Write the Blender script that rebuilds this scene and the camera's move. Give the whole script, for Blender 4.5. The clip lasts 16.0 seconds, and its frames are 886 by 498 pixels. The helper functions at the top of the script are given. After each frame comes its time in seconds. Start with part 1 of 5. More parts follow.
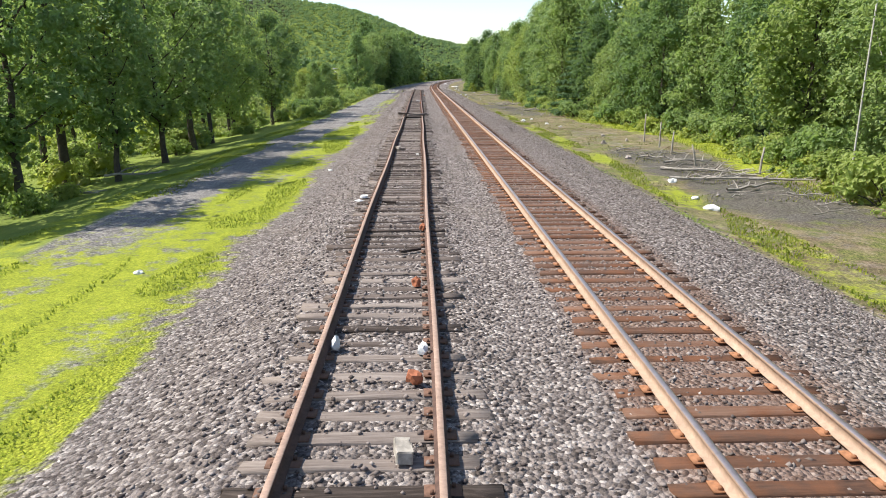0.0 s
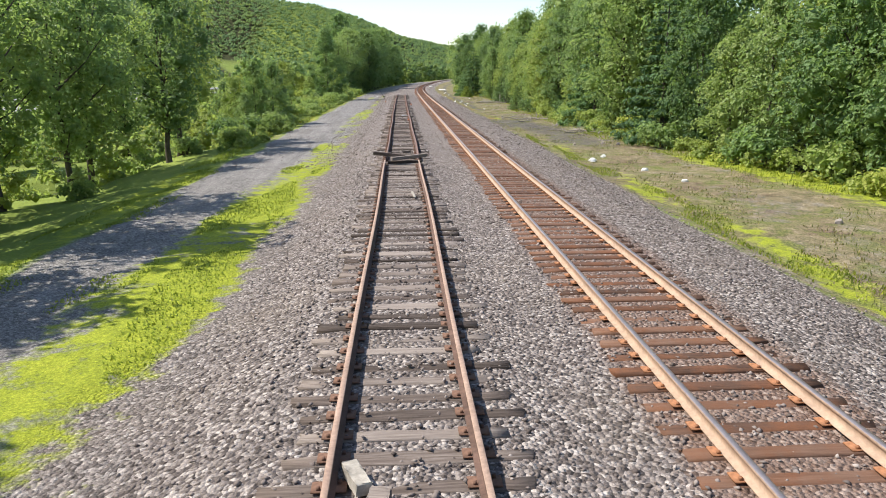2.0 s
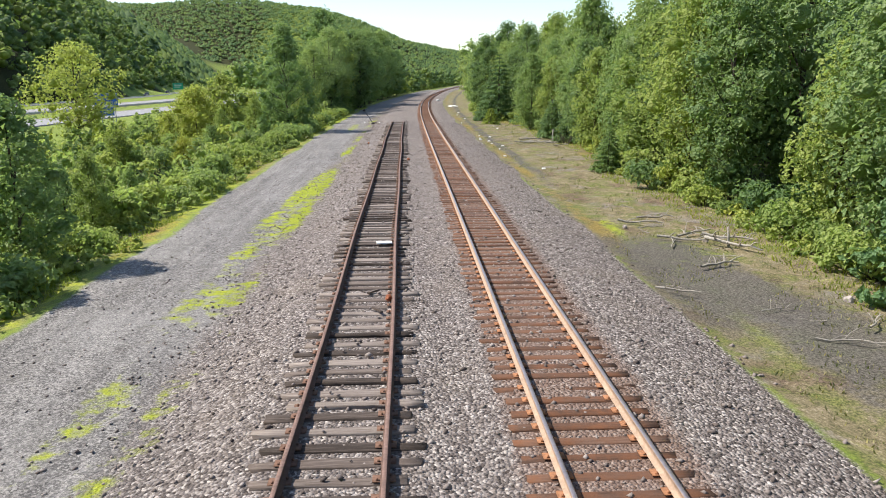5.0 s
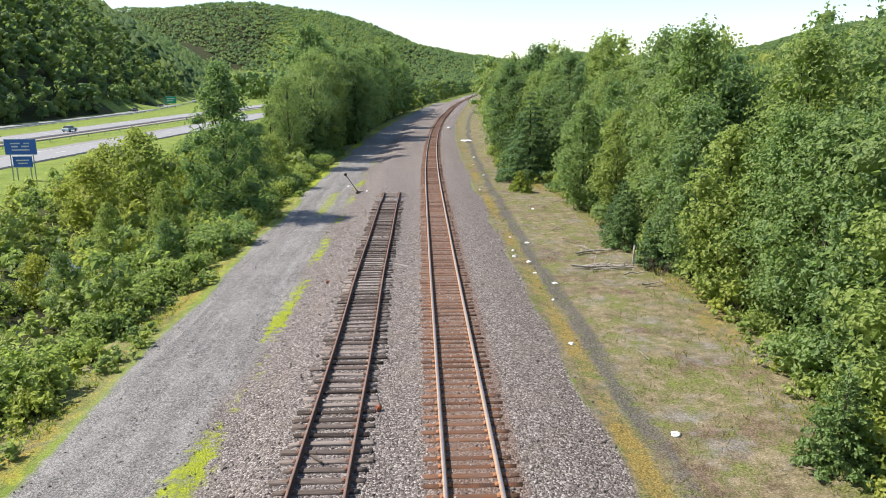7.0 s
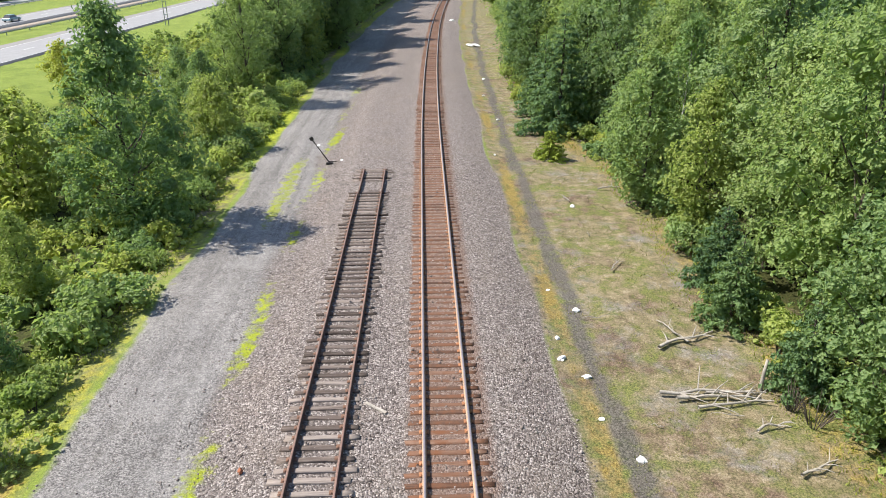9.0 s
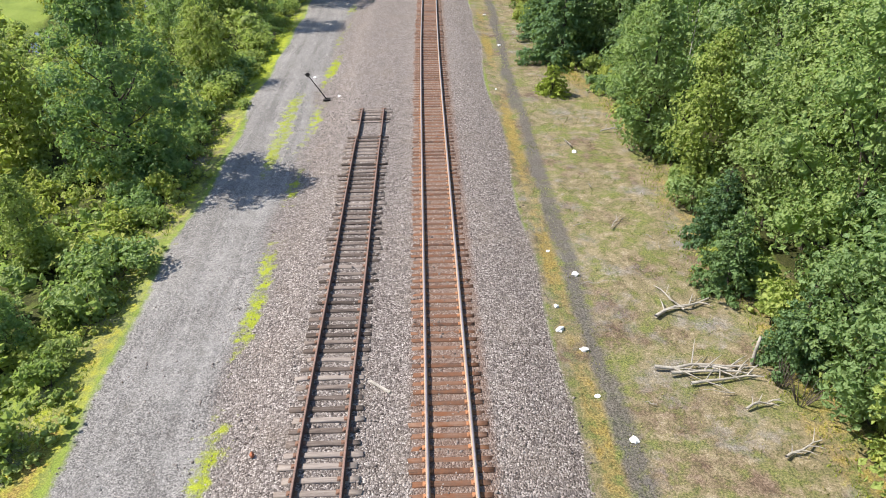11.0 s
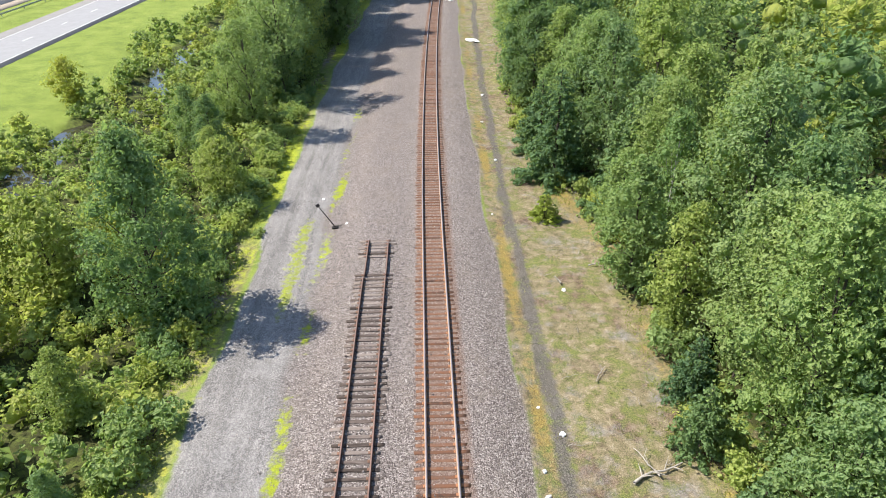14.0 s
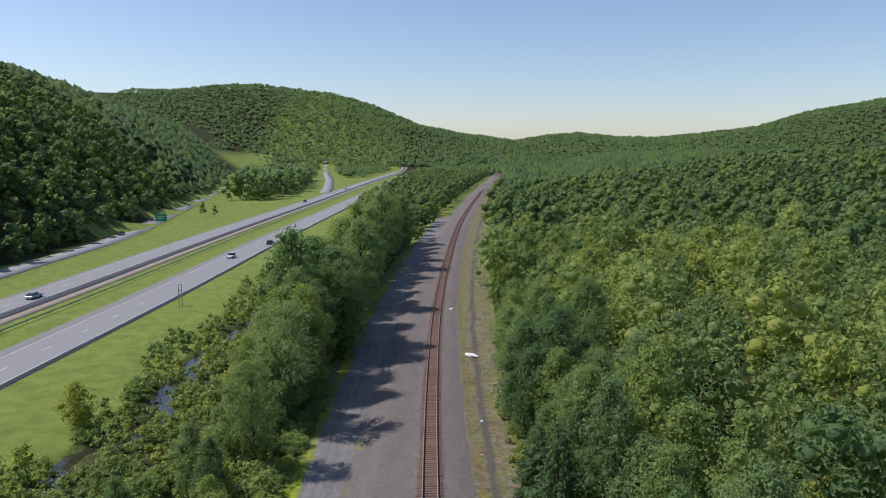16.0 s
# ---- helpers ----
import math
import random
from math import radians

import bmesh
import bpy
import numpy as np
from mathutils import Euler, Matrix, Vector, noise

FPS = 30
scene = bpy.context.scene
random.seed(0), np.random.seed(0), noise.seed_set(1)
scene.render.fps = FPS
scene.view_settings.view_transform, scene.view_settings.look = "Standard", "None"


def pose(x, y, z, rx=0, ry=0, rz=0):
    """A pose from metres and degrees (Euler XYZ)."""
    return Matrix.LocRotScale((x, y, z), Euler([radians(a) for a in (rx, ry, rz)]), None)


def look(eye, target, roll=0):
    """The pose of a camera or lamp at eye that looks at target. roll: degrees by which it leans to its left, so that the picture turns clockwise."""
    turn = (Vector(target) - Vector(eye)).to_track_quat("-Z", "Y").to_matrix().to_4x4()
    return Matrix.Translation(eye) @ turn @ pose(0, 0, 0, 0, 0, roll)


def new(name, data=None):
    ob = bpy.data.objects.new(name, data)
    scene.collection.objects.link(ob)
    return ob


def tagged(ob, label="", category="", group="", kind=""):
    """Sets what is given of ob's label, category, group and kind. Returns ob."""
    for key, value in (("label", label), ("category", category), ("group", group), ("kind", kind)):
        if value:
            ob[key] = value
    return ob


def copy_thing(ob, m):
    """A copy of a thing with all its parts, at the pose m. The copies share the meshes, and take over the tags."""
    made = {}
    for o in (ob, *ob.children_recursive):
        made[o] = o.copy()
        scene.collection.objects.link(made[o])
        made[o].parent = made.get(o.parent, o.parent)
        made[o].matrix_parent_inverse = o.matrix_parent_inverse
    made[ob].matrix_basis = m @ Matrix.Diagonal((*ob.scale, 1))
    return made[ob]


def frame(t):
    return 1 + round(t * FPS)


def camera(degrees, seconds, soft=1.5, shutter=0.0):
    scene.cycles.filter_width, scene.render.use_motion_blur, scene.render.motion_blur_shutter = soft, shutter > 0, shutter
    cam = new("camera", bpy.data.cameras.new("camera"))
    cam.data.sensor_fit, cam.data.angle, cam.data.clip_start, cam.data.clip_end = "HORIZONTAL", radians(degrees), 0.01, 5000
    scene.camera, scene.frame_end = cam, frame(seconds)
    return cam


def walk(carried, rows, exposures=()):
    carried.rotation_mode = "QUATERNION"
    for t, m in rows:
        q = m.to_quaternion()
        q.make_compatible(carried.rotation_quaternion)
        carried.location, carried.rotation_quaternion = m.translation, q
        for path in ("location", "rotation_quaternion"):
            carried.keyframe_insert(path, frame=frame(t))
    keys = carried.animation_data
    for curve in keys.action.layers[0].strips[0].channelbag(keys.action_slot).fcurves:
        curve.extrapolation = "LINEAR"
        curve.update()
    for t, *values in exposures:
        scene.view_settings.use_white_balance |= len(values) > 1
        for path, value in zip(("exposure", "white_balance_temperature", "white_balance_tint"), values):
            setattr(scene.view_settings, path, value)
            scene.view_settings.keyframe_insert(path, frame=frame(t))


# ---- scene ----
cam = camera(64.74, 16.0, 0.95)
PATH = [
    (0.0, 0.597, -2.914, 3.618, 75.934, 0.044, -1.815),
    (0.5, 0.375, 4.408, 3.625, 75.935, 0.197, -2.163),
    (1.0, 0.314, 11.649, 3.690, 75.936, 0.138, -2.299),
    (1.5, 0.139, 18.662, 3.785, 75.951, 0.238, -2.832),
    (2.0, -0.003, 25.813, 3.868, 75.977, 0.198, -3.355),
    (2.5, 0.061, 33.112, 4.049, 75.821, 0.257, -3.734),
    (3.0, 0.239, 40.520, 4.236, 75.716, 0.255, -3.875),
    (5.5, 1.554, 77.628, 6.568, 76.430, 0.193, -2.634),
    (6.0, 2.080, 85.063, 7.768, 76.471, 0.288, -2.248),
    (6.5, 2.481, 92.489, 9.226, 76.437, 0.216, -2.012),
    (7.0, 2.719, 99.527, 10.616, 76.472, 0.223, -2.036),
    (7.5, 2.890, 105.958, 11.771, 76.499, 0.186, -2.092),
    (8.0, 3.093, 111.787, 12.892, 74.676, 0.110, -2.055),
    (8.5, 3.281, 116.544, 13.921, 70.179, 0.133, -1.964),
    (9.0, 3.390, 119.731, 14.941, 66.019, 0.234, -1.932),
    (9.5, 3.417, 121.313, 15.806, 61.712, 0.291, -1.940),
    (12.0, 3.328, 120.972, 19.172, 57.368, 0.272, -2.089),
    (12.5, 3.348, 121.004, 20.265, 57.382, 0.271, -2.079),
    (13.0, 3.356, 121.026, 21.726, 57.333, 0.274, -2.034),
    (13.5, 3.349, 121.095, 23.365, 57.278, 0.285, -2.056),
    (14.0, 3.423, 121.367, 25.266, 60.427, 0.296, -2.049),
    (14.5, 3.423, 121.469, 27.140, 65.769, 0.180, -1.991),
    (15.0, 3.375, 121.549, 29.051, 71.084, 0.075, -2.005),
    (15.5, 3.465, 121.707, 30.899, 76.551, 0.077, -1.967),
    (16.0, 3.475, 121.774, 32.698, 82.054, 0.069, -1.931),
]
SUN_TO = Vector((-1.0, 0.18, 1.22)).normalized()
EXPOSURES = [(0.0, 0.6, 6500, 10), (5.5, 0.57, 6500, 10), (7.0, 0.57, 6500, 10), (7.5, 0.44, 6500, 10), (8.0, 0.42, 6500, 10), (8.5, 0.6, 6500, 10), (9.0, 0.74, 6500, 10), (9.5, 0.76, 6500, 10), (12.5, 0.78, 6500, 10), (14.0, 0.86, 6450, 10), (14.5, 0.94, 6400, 10), (15.3, 1.0, 6300, 10), (15.6, 0.83, 6250, 10), (16.0, -0.3, 6000, 16)]
walk(cam, [(r[0], pose(*r[1:])) for r in PATH], EXPOSURES)

# ---- world and sun ----
world = bpy.data.worlds.new("sky")
scene.world = world
world.use_nodes = True
wt = world.node_tree
sky = wt.nodes.new("ShaderNodeTexSky")
sky.sky_type = "NISHITA"
sky.sun_disc = False
sky.sun_elevation = math.asin(SUN_TO.z)
sky.sun_rotation = math.atan2(SUN_TO.x, SUN_TO.y)
sky.air_density, sky.dust_density, sky.ozone_density = 1.0, 0.6, 1.0
wt.links.new(sky.outputs["Color"], wt.nodes["Background"].inputs["Color"])
wt.nodes["Background"].inputs["Strength"].default_value = 0.15
sun = new("sun", bpy.data.lights.new("sun", "SUN"))
sun.data.energy, sun.data.angle, sun.data.color = 5.0, radians(0.55), (1.0, 0.95, 0.86)
sun.matrix_basis = look(SUN_TO * 100, (0, 0, 0))


# ---- materials ----
class Mat:
    """Small helper to wire one node material."""

    def __init__(self, name):
        self.m = bpy.data.materials.new(name)
        self.m.use_nodes = True
        self.t = self.m.node_tree
        self.b = self.t.nodes["Principled BSDF"]
        self.out = self.t.nodes["Material Output"]

    def node(self, kind, **kw):
        n = self.t.nodes.new("ShaderNode" + kind)
        for k, v in kw.items():
            n.inputs[k.replace("_", " ")].default_value = v
        return n

    def link(self, a, b):
        self.t.links.new(a, b)
        return b

    def coord(self, kind="Object"):
        if kind == "World":
            return self.node("NewGeometry").outputs["Position"]
        return self.node("TexCoord").outputs[kind]

    def noise(self, co, scale, detail=4.0, rough=0.6, out="Fac"):
        n = self.node("TexNoise", Scale=scale, Detail=detail, Roughness=rough)
        self.link(co, n.inputs["Vector"])
        return n.outputs[out]

    def voronoi(self, co, scale, out="Color", feature="F1"):
        n = self.node("TexVoronoi", Scale=scale)
        n.feature = feature
        self.link(co, n.inputs["Vector"])
        return n.outputs[out]

    def ramp(self, fac, *stops):
        n = self.node("ValToRGB")
        e = n.color_ramp.elements
        while len(e) < len(stops):
            e.new(0.5)
        for s, (p, c) in zip(e, stops):
            s.position = p
            s.color = (*c, 1) if len(c) == 3 else c
        self.link(fac, n.inputs["Fac"])
        return n.outputs["Color"]

    def mix(self, fac, a, b, blend="MIX"):
        n = self.t.nodes.new("ShaderNodeMix")
        n.data_type, n.blend_type = "RGBA", blend
        for v, i in ((fac, 0), (a, 6), (b, 7)):
            if isinstance(v, (int, float)):
                n.inputs[i].default_value = v
            elif isinstance(v, tuple):
                n.inputs[i].default_value = (*v, 1)
            else:
                self.link(v, n.inputs[i])
        return n.outputs[2]

    def math(self, op, a, b=0.0, clamp=False):
        n = self.t.nodes.new("ShaderNodeMath")
        n.operation, n.use_clamp = op, clamp
        for v, i in ((a, 0), (b, 1)):
            if isinstance(v, (int, float)):
                n.inputs[i].default_value = v
            else:
                self.link(v, n.inputs[i])
        return n.outputs[0]

    def bump(self, height, strength=0.5, distance=0.05, normal=None):
        n = self.node("Bump", Strength=strength, Distance=distance)
        self.link(height, n.inputs["Height"])
        if normal is not None:
            self.link(normal, n.inputs["Normal"])
        return n.outputs["Normal"]

    def done(self, color=None, rough=0.8, metal=0.0, normal=None, spec=0.3):
        if color is not None:
            if isinstance(color, tuple):
                self.b.inputs["Base Color"].default_value = (*color, 1)
            else:
                self.link(color, self.b.inputs["Base Color"])
        self.b.inputs["Roughness"].default_value = rough
        self.b.inputs["Metallic"].default_value = metal
        self.b.inputs["Specular IOR Level"].default_value = spec
        if normal is not None:
            self.link(normal, self.b.inputs["Normal"])
        return self.m


def leaf_material(name, dark, mid, light, trans=0.35, gloss=0.4):
    """Leaves: tone varies by tree and by leaf; a part of the light goes through."""
    k = Mat(name)
    tone = k.node("Attribute")
    tone.attribute_name = "tone"
    obj = k.node("ObjectInfo").outputs["Random"]
    tree = k.math("FRACT", k.math("ADD", tone.outputs["Fac"], obj))
    leaf = k.node("NewGeometry").outputs["Random Per Island"]
    v = k.math("ADD", k.math("MULTIPLY", tree, 0.78), k.math("MULTIPLY", leaf, 0.26))
    grain = k.noise(k.coord("World"), 1.1, 3.0)
    v = k.math("ADD", v, k.math("MULTIPLY", k.math("SUBTRACT", grain, 0.5), 0.35))
    col = k.ramp(v, (0.10, dark), (0.42, mid), (0.88, light))
    hue = k.math("FRACT", k.math("MULTIPLY", tree, 5.37))
    dull = tuple(0.5 * (c + sum(mid) / 3) for c in mid)
    col = k.mix(k.math("MULTIPLY", hue, 0.6), col, k.mix(0.5, col, dull))
    cell = k.node("SeparateColor")
    vor = k.node("TexVoronoi", Scale=9.0)
    k.link(k.coord("World"), vor.inputs["Vector"])
    k.link(vor.outputs["Color"], cell.inputs[0])
    col = k.mix(k.math("MULTIPLY", cell.outputs[0], 0.5), col, k.mix(0.5, col, tuple(0.55 * c for c in dark)))
    col = k.mix(0.14, col, light)
    warm = k.math("FRACT", k.math("MULTIPLY", tree, 11.3))
    col = k.mix(k.math("MULTIPLY", k.math("SUBTRACT", warm, 0.5), 1.5, True), col, tuple(a * b for a, b in zip(light, (1.12, 1.0, 0.72))))
    k.done(col, 0.5, 0.0, k.bump(vor.outputs["Distance"], 0.9, 0.12), spec=gloss)
    tr = k.node("BsdfTranslucent")
    k.link(k.mix(0.5, col, (0.29, 0.42, 0.07)), tr.inputs["Color"])
    mx = k.node("MixShader", Fac=trans)
    k.link(k.b.outputs[0], mx.inputs[1])
    k.link(tr.outputs[0], mx.inputs[2])
    k.link(mx.outputs[0], k.out.inputs["Surface"])
    return k.m


def plain(name, color, rough=0.7, metal=0.0, vary=0.25, scale=6.0, bump=0.2, spec=0.3):
    """One surface with grain and blotches of its own colour."""
    k = Mat(name)
    co = k.coord()
    a = k.noise(co, scale, 6.0, 0.65)
    b = k.noise(co, scale * 0.17, 3.0)
    f = k.math("ADD", k.math("MULTIPLY", a, 0.6), k.math("MULTIPLY", b, 0.4))
    lo, hi = tuple(c * (1 - vary) for c in color), tuple(min(1.0, c * (1 + vary)) for c in color)
    return k.done(k.ramp(f, (0.32, lo), (0.68, hi)), rough, metal, k.bump(a, bump, 0.01), spec)


def wood_material(name, stops, stain=None):
    """Weathered tie timber: long grain, cracks, and a tone of its own for each tie."""
    k = Mat(name)
    co = k.coord()
    mp = k.node("Mapping")
    mp.inputs["Scale"].default_value = (0.7, 14.0, 14.0)
    k.link(co, mp.inputs["Vector"])
    off = k.node("ObjectInfo").outputs["Random"]
    n1 = k.node("TexNoise", Scale=2.2, Detail=6.0, Roughness=0.7)
    n1.noise_dimensions = "4D"
    k.link(mp.outputs[0], n1.inputs["Vector"])
    k.link(k.math("MULTIPLY", off, 37.0), n1.inputs["W"])
    g = n1.outputs["Fac"]
    isl = k.node("NewGeometry").outputs["Random Per Island"]
    own = k.math("FRACT", k.math("ADD", off, isl))
    v = k.math("ADD", k.math("MULTIPLY", g, 0.75), k.math("MULTIPLY", k.math("SUBTRACT", own, 0.2), 0.38))
    col = k.ramp(v, *stops)
    if stain:
        blot = k.noise(k.coord("World"), 1.7, 4.0, 0.7)
        col = k.mix(k.math("MULTIPLY", k.math("SUBTRACT", blot, 0.42), 4.0, True), col, stain)
    return k.done(col, 0.85, 0.0, k.bump(g, 0.7, 0.02), 0.2)


def ground_material():
    """Soil, ballast, gravel road, lime grass, dry grass and leaf litter, by the masks of the sheet."""
    k = Mat("ground_cover")
    co = k.coord("World")
    z1 = k.node("Attribute")
    z1.attribute_name = "zone_a"
    z2 = k.node("Attribute")
    z2.attribute_name = "zone_b"
    s1, s2 = k.node("SeparateColor"), k.node("SeparateColor")
    k.link(z1.outputs["Color"], s1.inputs[0])
    k.link(z2.outputs["Color"], s2.inputs[0])
    big = k.noise(co, 0.35, 5.0, 0.65)
    mid = k.noise(co, 1.6, 5.0, 0.7)
    fine = k.noise(co, 14.0, 4.0, 0.7)
    tiny = k.noise(co, 55.0, 2.0, 0.7)

    def mask(src, noise_a, amount=1.1, sharp=3.5):
        v = k.math("ADD", src, k.math("MULTIPLY", k.math("SUBTRACT", noise_a, 0.5), amount))
        return k.math("MULTIPLY", k.math("SUBTRACT", v, 0.5 - 0.5 / sharp), sharp, True)

    # meadow and wood floor
    meadow = k.ramp(k.math("ADD", k.math("MULTIPLY", big, 0.5), k.math("MULTIPLY", fine, 0.5)),
                    (0.3, (0.085, 0.115, 0.028)), (0.5, (0.18, 0.232, 0.042)), (0.7, (0.275, 0.30, 0.075)))
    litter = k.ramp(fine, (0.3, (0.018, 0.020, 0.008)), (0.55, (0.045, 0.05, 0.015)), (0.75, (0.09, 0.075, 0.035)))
    # crushed stone
    st = k.voronoi(co, 17.0)
    std = k.voronoi(co, 17.0, "Distance")
    stv = k.node("SeparateColor")
    k.link(st, stv.inputs[0])
    stone = k.ramp(stv.outputs[0], (0.0, (0.076, 0.061, 0.054)), (0.45, (0.180, 0.150, 0.136)), (0.8, (0.278, 0.238, 0.216)), (1.0, (0.45, 0.40, 0.365)))
    stone = k.mix(k.math("MULTIPLY", k.math("SUBTRACT", big, 0.5), 2.4, True), stone, k.mix(0.55, stone, (0.24, 0.19, 0.145)))
    rusty = k.mix(0.55, stone, (0.20, 0.115, 0.078))
    # cinder road
    road_v = k.math("ADD", k.math("MULTIPLY", fine, 0.45), k.math("MULTIPLY", mid, 0.55))
    mp = k.node("Mapping")
    mp.inputs["Scale"].default_value = (2.6, 0.16, 1.0)
    k.link(co, mp.inputs["Vector"])
    streak = k.noise(mp.outputs[0], 1.0, 5.0, 0.65)
    road_v = k.math("ADD", k.math("MULTIPLY", road_v, 0.62), k.math("MULTIPLY", streak, 0.38))
    gr = k.node("SeparateColor")
    k.link(k.voronoi(co, 26.0), gr.inputs[0])
    road_v = k.math("ADD", k.math("MULTIPLY", road_v, 0.72), k.math("MULTIPLY", gr.outputs[0], 0.28))
    cinder = k.ramp(road_v, (0.36, (0.082, 0.076, 0.072)), (0.5, (0.180, 0.167, 0.159)), (0.64, (0.335, 0.312, 0.292)))
    dusty = k.noise(co, 0.30, 6.0, 0.72)
    cinder = k.mix(k.math("MULTIPLY", k.math("SUBTRACT", dusty, 0.47), 3.6, True), cinder, k.mix(0.6, cinder, (0.305, 0.290, 0.275)))
    damp = k.noise(mp.outputs[0], 0.55, 5.0, 0.7)
    cinder = k.mix(k.math("MULTIPLY", k.math("SUBTRACT", damp, 0.53), 4.0, True), cinder, k.mix(0.55, cinder, (0.085, 0.078, 0.075)))
    chip = k.node("SeparateColor")
    k.link(k.voronoi(co, 19.0), chip.inputs[0])
    cinder = k.mix(k.math("MULTIPLY", k.math("SUBTRACT", chip.outputs[1], 0.86), 6.0, True), cinder, k.mix(0.6, cinder, (0.40, 0.37, 0.335)))
    # grasses
    lime = k.ramp(k.math("ADD", k.math("MULTIPLY", fine, 0.55), k.math("MULTIPLY", mid, 0.45)),
                  (0.32, (0.10, 0.13, 0.022)), (0.5, (0.26, 0.30, 0.028)), (0.7, (0.40, 0.41, 0.045)))
    dry = k.ramp(k.math("ADD", k.math("MULTIPLY", fine, 0.5), k.math("MULTIPLY", mid, 0.5)),
                 (0.38, (0.070, 0.060, 0.034)), (0.47, (0.165, 0.138, 0.076)), (0.55, (0.255, 0.205, 0.122)), (0.66, (0.42, 0.355, 0.26)))
    soil = k.ramp(k.math("ADD", k.math("MULTIPLY", fine, 0.6), k.math("MULTIPLY", mid, 0.4)), (0.38, (0.055, 0.039, 0.028)), (0.5, (0.135, 0.092, 0.063)), (0.64, (0.27, 0.200, 0.148)))
    bare = k.noise(co, 0.33, 6.0, 0.72)
    dry = k.mix(k.math("MULTIPLY", k.math("SUBTRACT", bare, 0.50), 8.0, True), dry, soil)
    patch = k.noise(co, 0.55, 5.0, 0.7)
    dry = k.mix(k.math("MULTIPLY", k.math("SUBTRACT", patch, 0.52), 6.0, True), dry, k.mix(0.75, dry, cinder))
    patch2 = k.noise(co, 0.8, 5.0, 0.7)
    n_off = k.math("MULTIPLY", k.math("SUBTRACT", 0.53, patch2), 6.0, True)
    dry = k.mix(n_off, dry, k.ramp(fine, (0.38, (0.065, 0.085, 0.024)), (0.62, (0.235, 0.235, 0.075))))
    moss = k.ramp(fine, (0.38, (0.12, 0.080, 0.022)), (0.62, (0.37, 0.275, 0.085)))
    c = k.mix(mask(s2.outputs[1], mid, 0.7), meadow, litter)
    c = k.mix(mask(s2.outputs[0], mid, 0.8), c, dry)
    c = k.mix(mask(s1.outputs[2], mid, 0.8), c, cinder)
    mb = mask(s1.outputs[0], fine, 0.7)
    c = k.mix(mb, c, stone)
    c = k.mix(mask(s2.outputs[2], mid, 0.9, 1.8), c, rusty)
    za = z1.outputs["Alpha"]
    c = k.mix(mask(s1.outputs[1], mid, 1.5, 4.0), c, lime)
    c = k.mix(mask(z2.outputs["Alpha"], mid, 1.4, 3.0), c, moss)
    c = k.mix(k.math("MULTIPLY", mask(za, mid, 1.9, 2.0), 0.85), c, k.ramp(fine, (0.38, (0.042, 0.038, 0.034)), (0.62, (0.165, 0.150, 0.136))))
    grit = k.noise(co, 24.0, 5.0, 0.85)
    c = k.mix(0.8, c, k.ramp(grit, (0.30, (0.26, 0.25, 0.24)), (0.5, (0.94, 0.94, 0.94)), (0.70, (1.75, 1.74, 1.72))), "MULTIPLY")
    h = k.math("ADD", k.math("MULTIPLY", k.math("MULTIPLY", std, -1.3), mb), k.math("ADD", k.math("MULTIPLY", fine, 0.5), k.math("MULTIPLY", tiny, 0.3)))
    return k.done(c, 0.92, 0.0, k.bump(h, 0.9, 0.05), 0.15)


M_GROUND = ground_material()
M_LEAF = leaf_material("leaf_green", (0.095, 0.185, 0.080), (0.235, 0.370, 0.130), (0.410, 0.510, 0.165), 0.50)
M_LEAF_DARK = leaf_material("leaf_deep_green", (0.095, 0.180, 0.080), (0.215, 0.335, 0.125), (0.360, 0.470, 0.155), 0.50)
# far crowns: darker green stands in for self-shadow their simple shapes lack
M_FOREST = leaf_material("far_forest_green", (0.050, 0.100, 0.045), (0.105, 0.185, 0.070), (0.170, 0.250, 0.080), 0.40, 0.08)
M_WOODS = leaf_material("woodland_green", (0.070, 0.135, 0.060), (0.155, 0.255, 0.090), (0.285, 0.370, 0.115), 0.46, 0.25)
M_NEEDLE = leaf_material("needle_green", (0.065, 0.140, 0.070), (0.14, 0.255, 0.105), (0.25, 0.37, 0.13), 0.44)
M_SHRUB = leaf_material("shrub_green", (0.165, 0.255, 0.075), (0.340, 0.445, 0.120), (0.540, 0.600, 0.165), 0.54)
M_BLADE = leaf_material("grass_lime", (0.14, 0.18, 0.02), (0.26, 0.31, 0.026), (0.38, 0.41, 0.04), 0.5)
M_STRAW = leaf_material("grass_dry", (0.14, 0.15, 0.04), (0.26, 0.25, 0.09), (0.38, 0.33, 0.16), 0.3)
M_WILLOW = leaf_material("willow_yellow_green", (0.18, 0.23, 0.05), (0.36, 0.42, 0.075), (0.54, 0.56, 0.11), 0.52)
M_YOUNG = leaf_material("sapling_needle_green", (0.12, 0.20, 0.03), (0.22, 0.32, 0.04), (0.34, 0.44, 0.07), 0.4)
M_BARK = plain("bark", (0.085, 0.068, 0.052), 0.9, 0, 0.5, 9.0, 0.8)
M_BIRCH = plain("pale_bark", (0.42, 0.40, 0.36), 0.8, 0, 0.35, 7.0, 0.4)
M_DEADWOOD = plain("bleached_wood", (0.33, 0.295, 0.25), 0.85, 0, 0.5, 12.0, 0.6)
M_TIE_GREY = wood_material("weathered_tie", ((0.28, (0.038, 0.028, 0.022)), (0.48, (0.128, 0.098, 0.082)), (0.80, (0.35, 0.295, 0.255))))
M_TIE_BROWN = wood_material("creosoted_tie", ((0.25, (0.050, 0.028, 0.019)), (0.5, (0.130, 0.072, 0.048)), (0.8, (0.24, 0.145, 0.10))), (0.16, 0.068, 0.034))
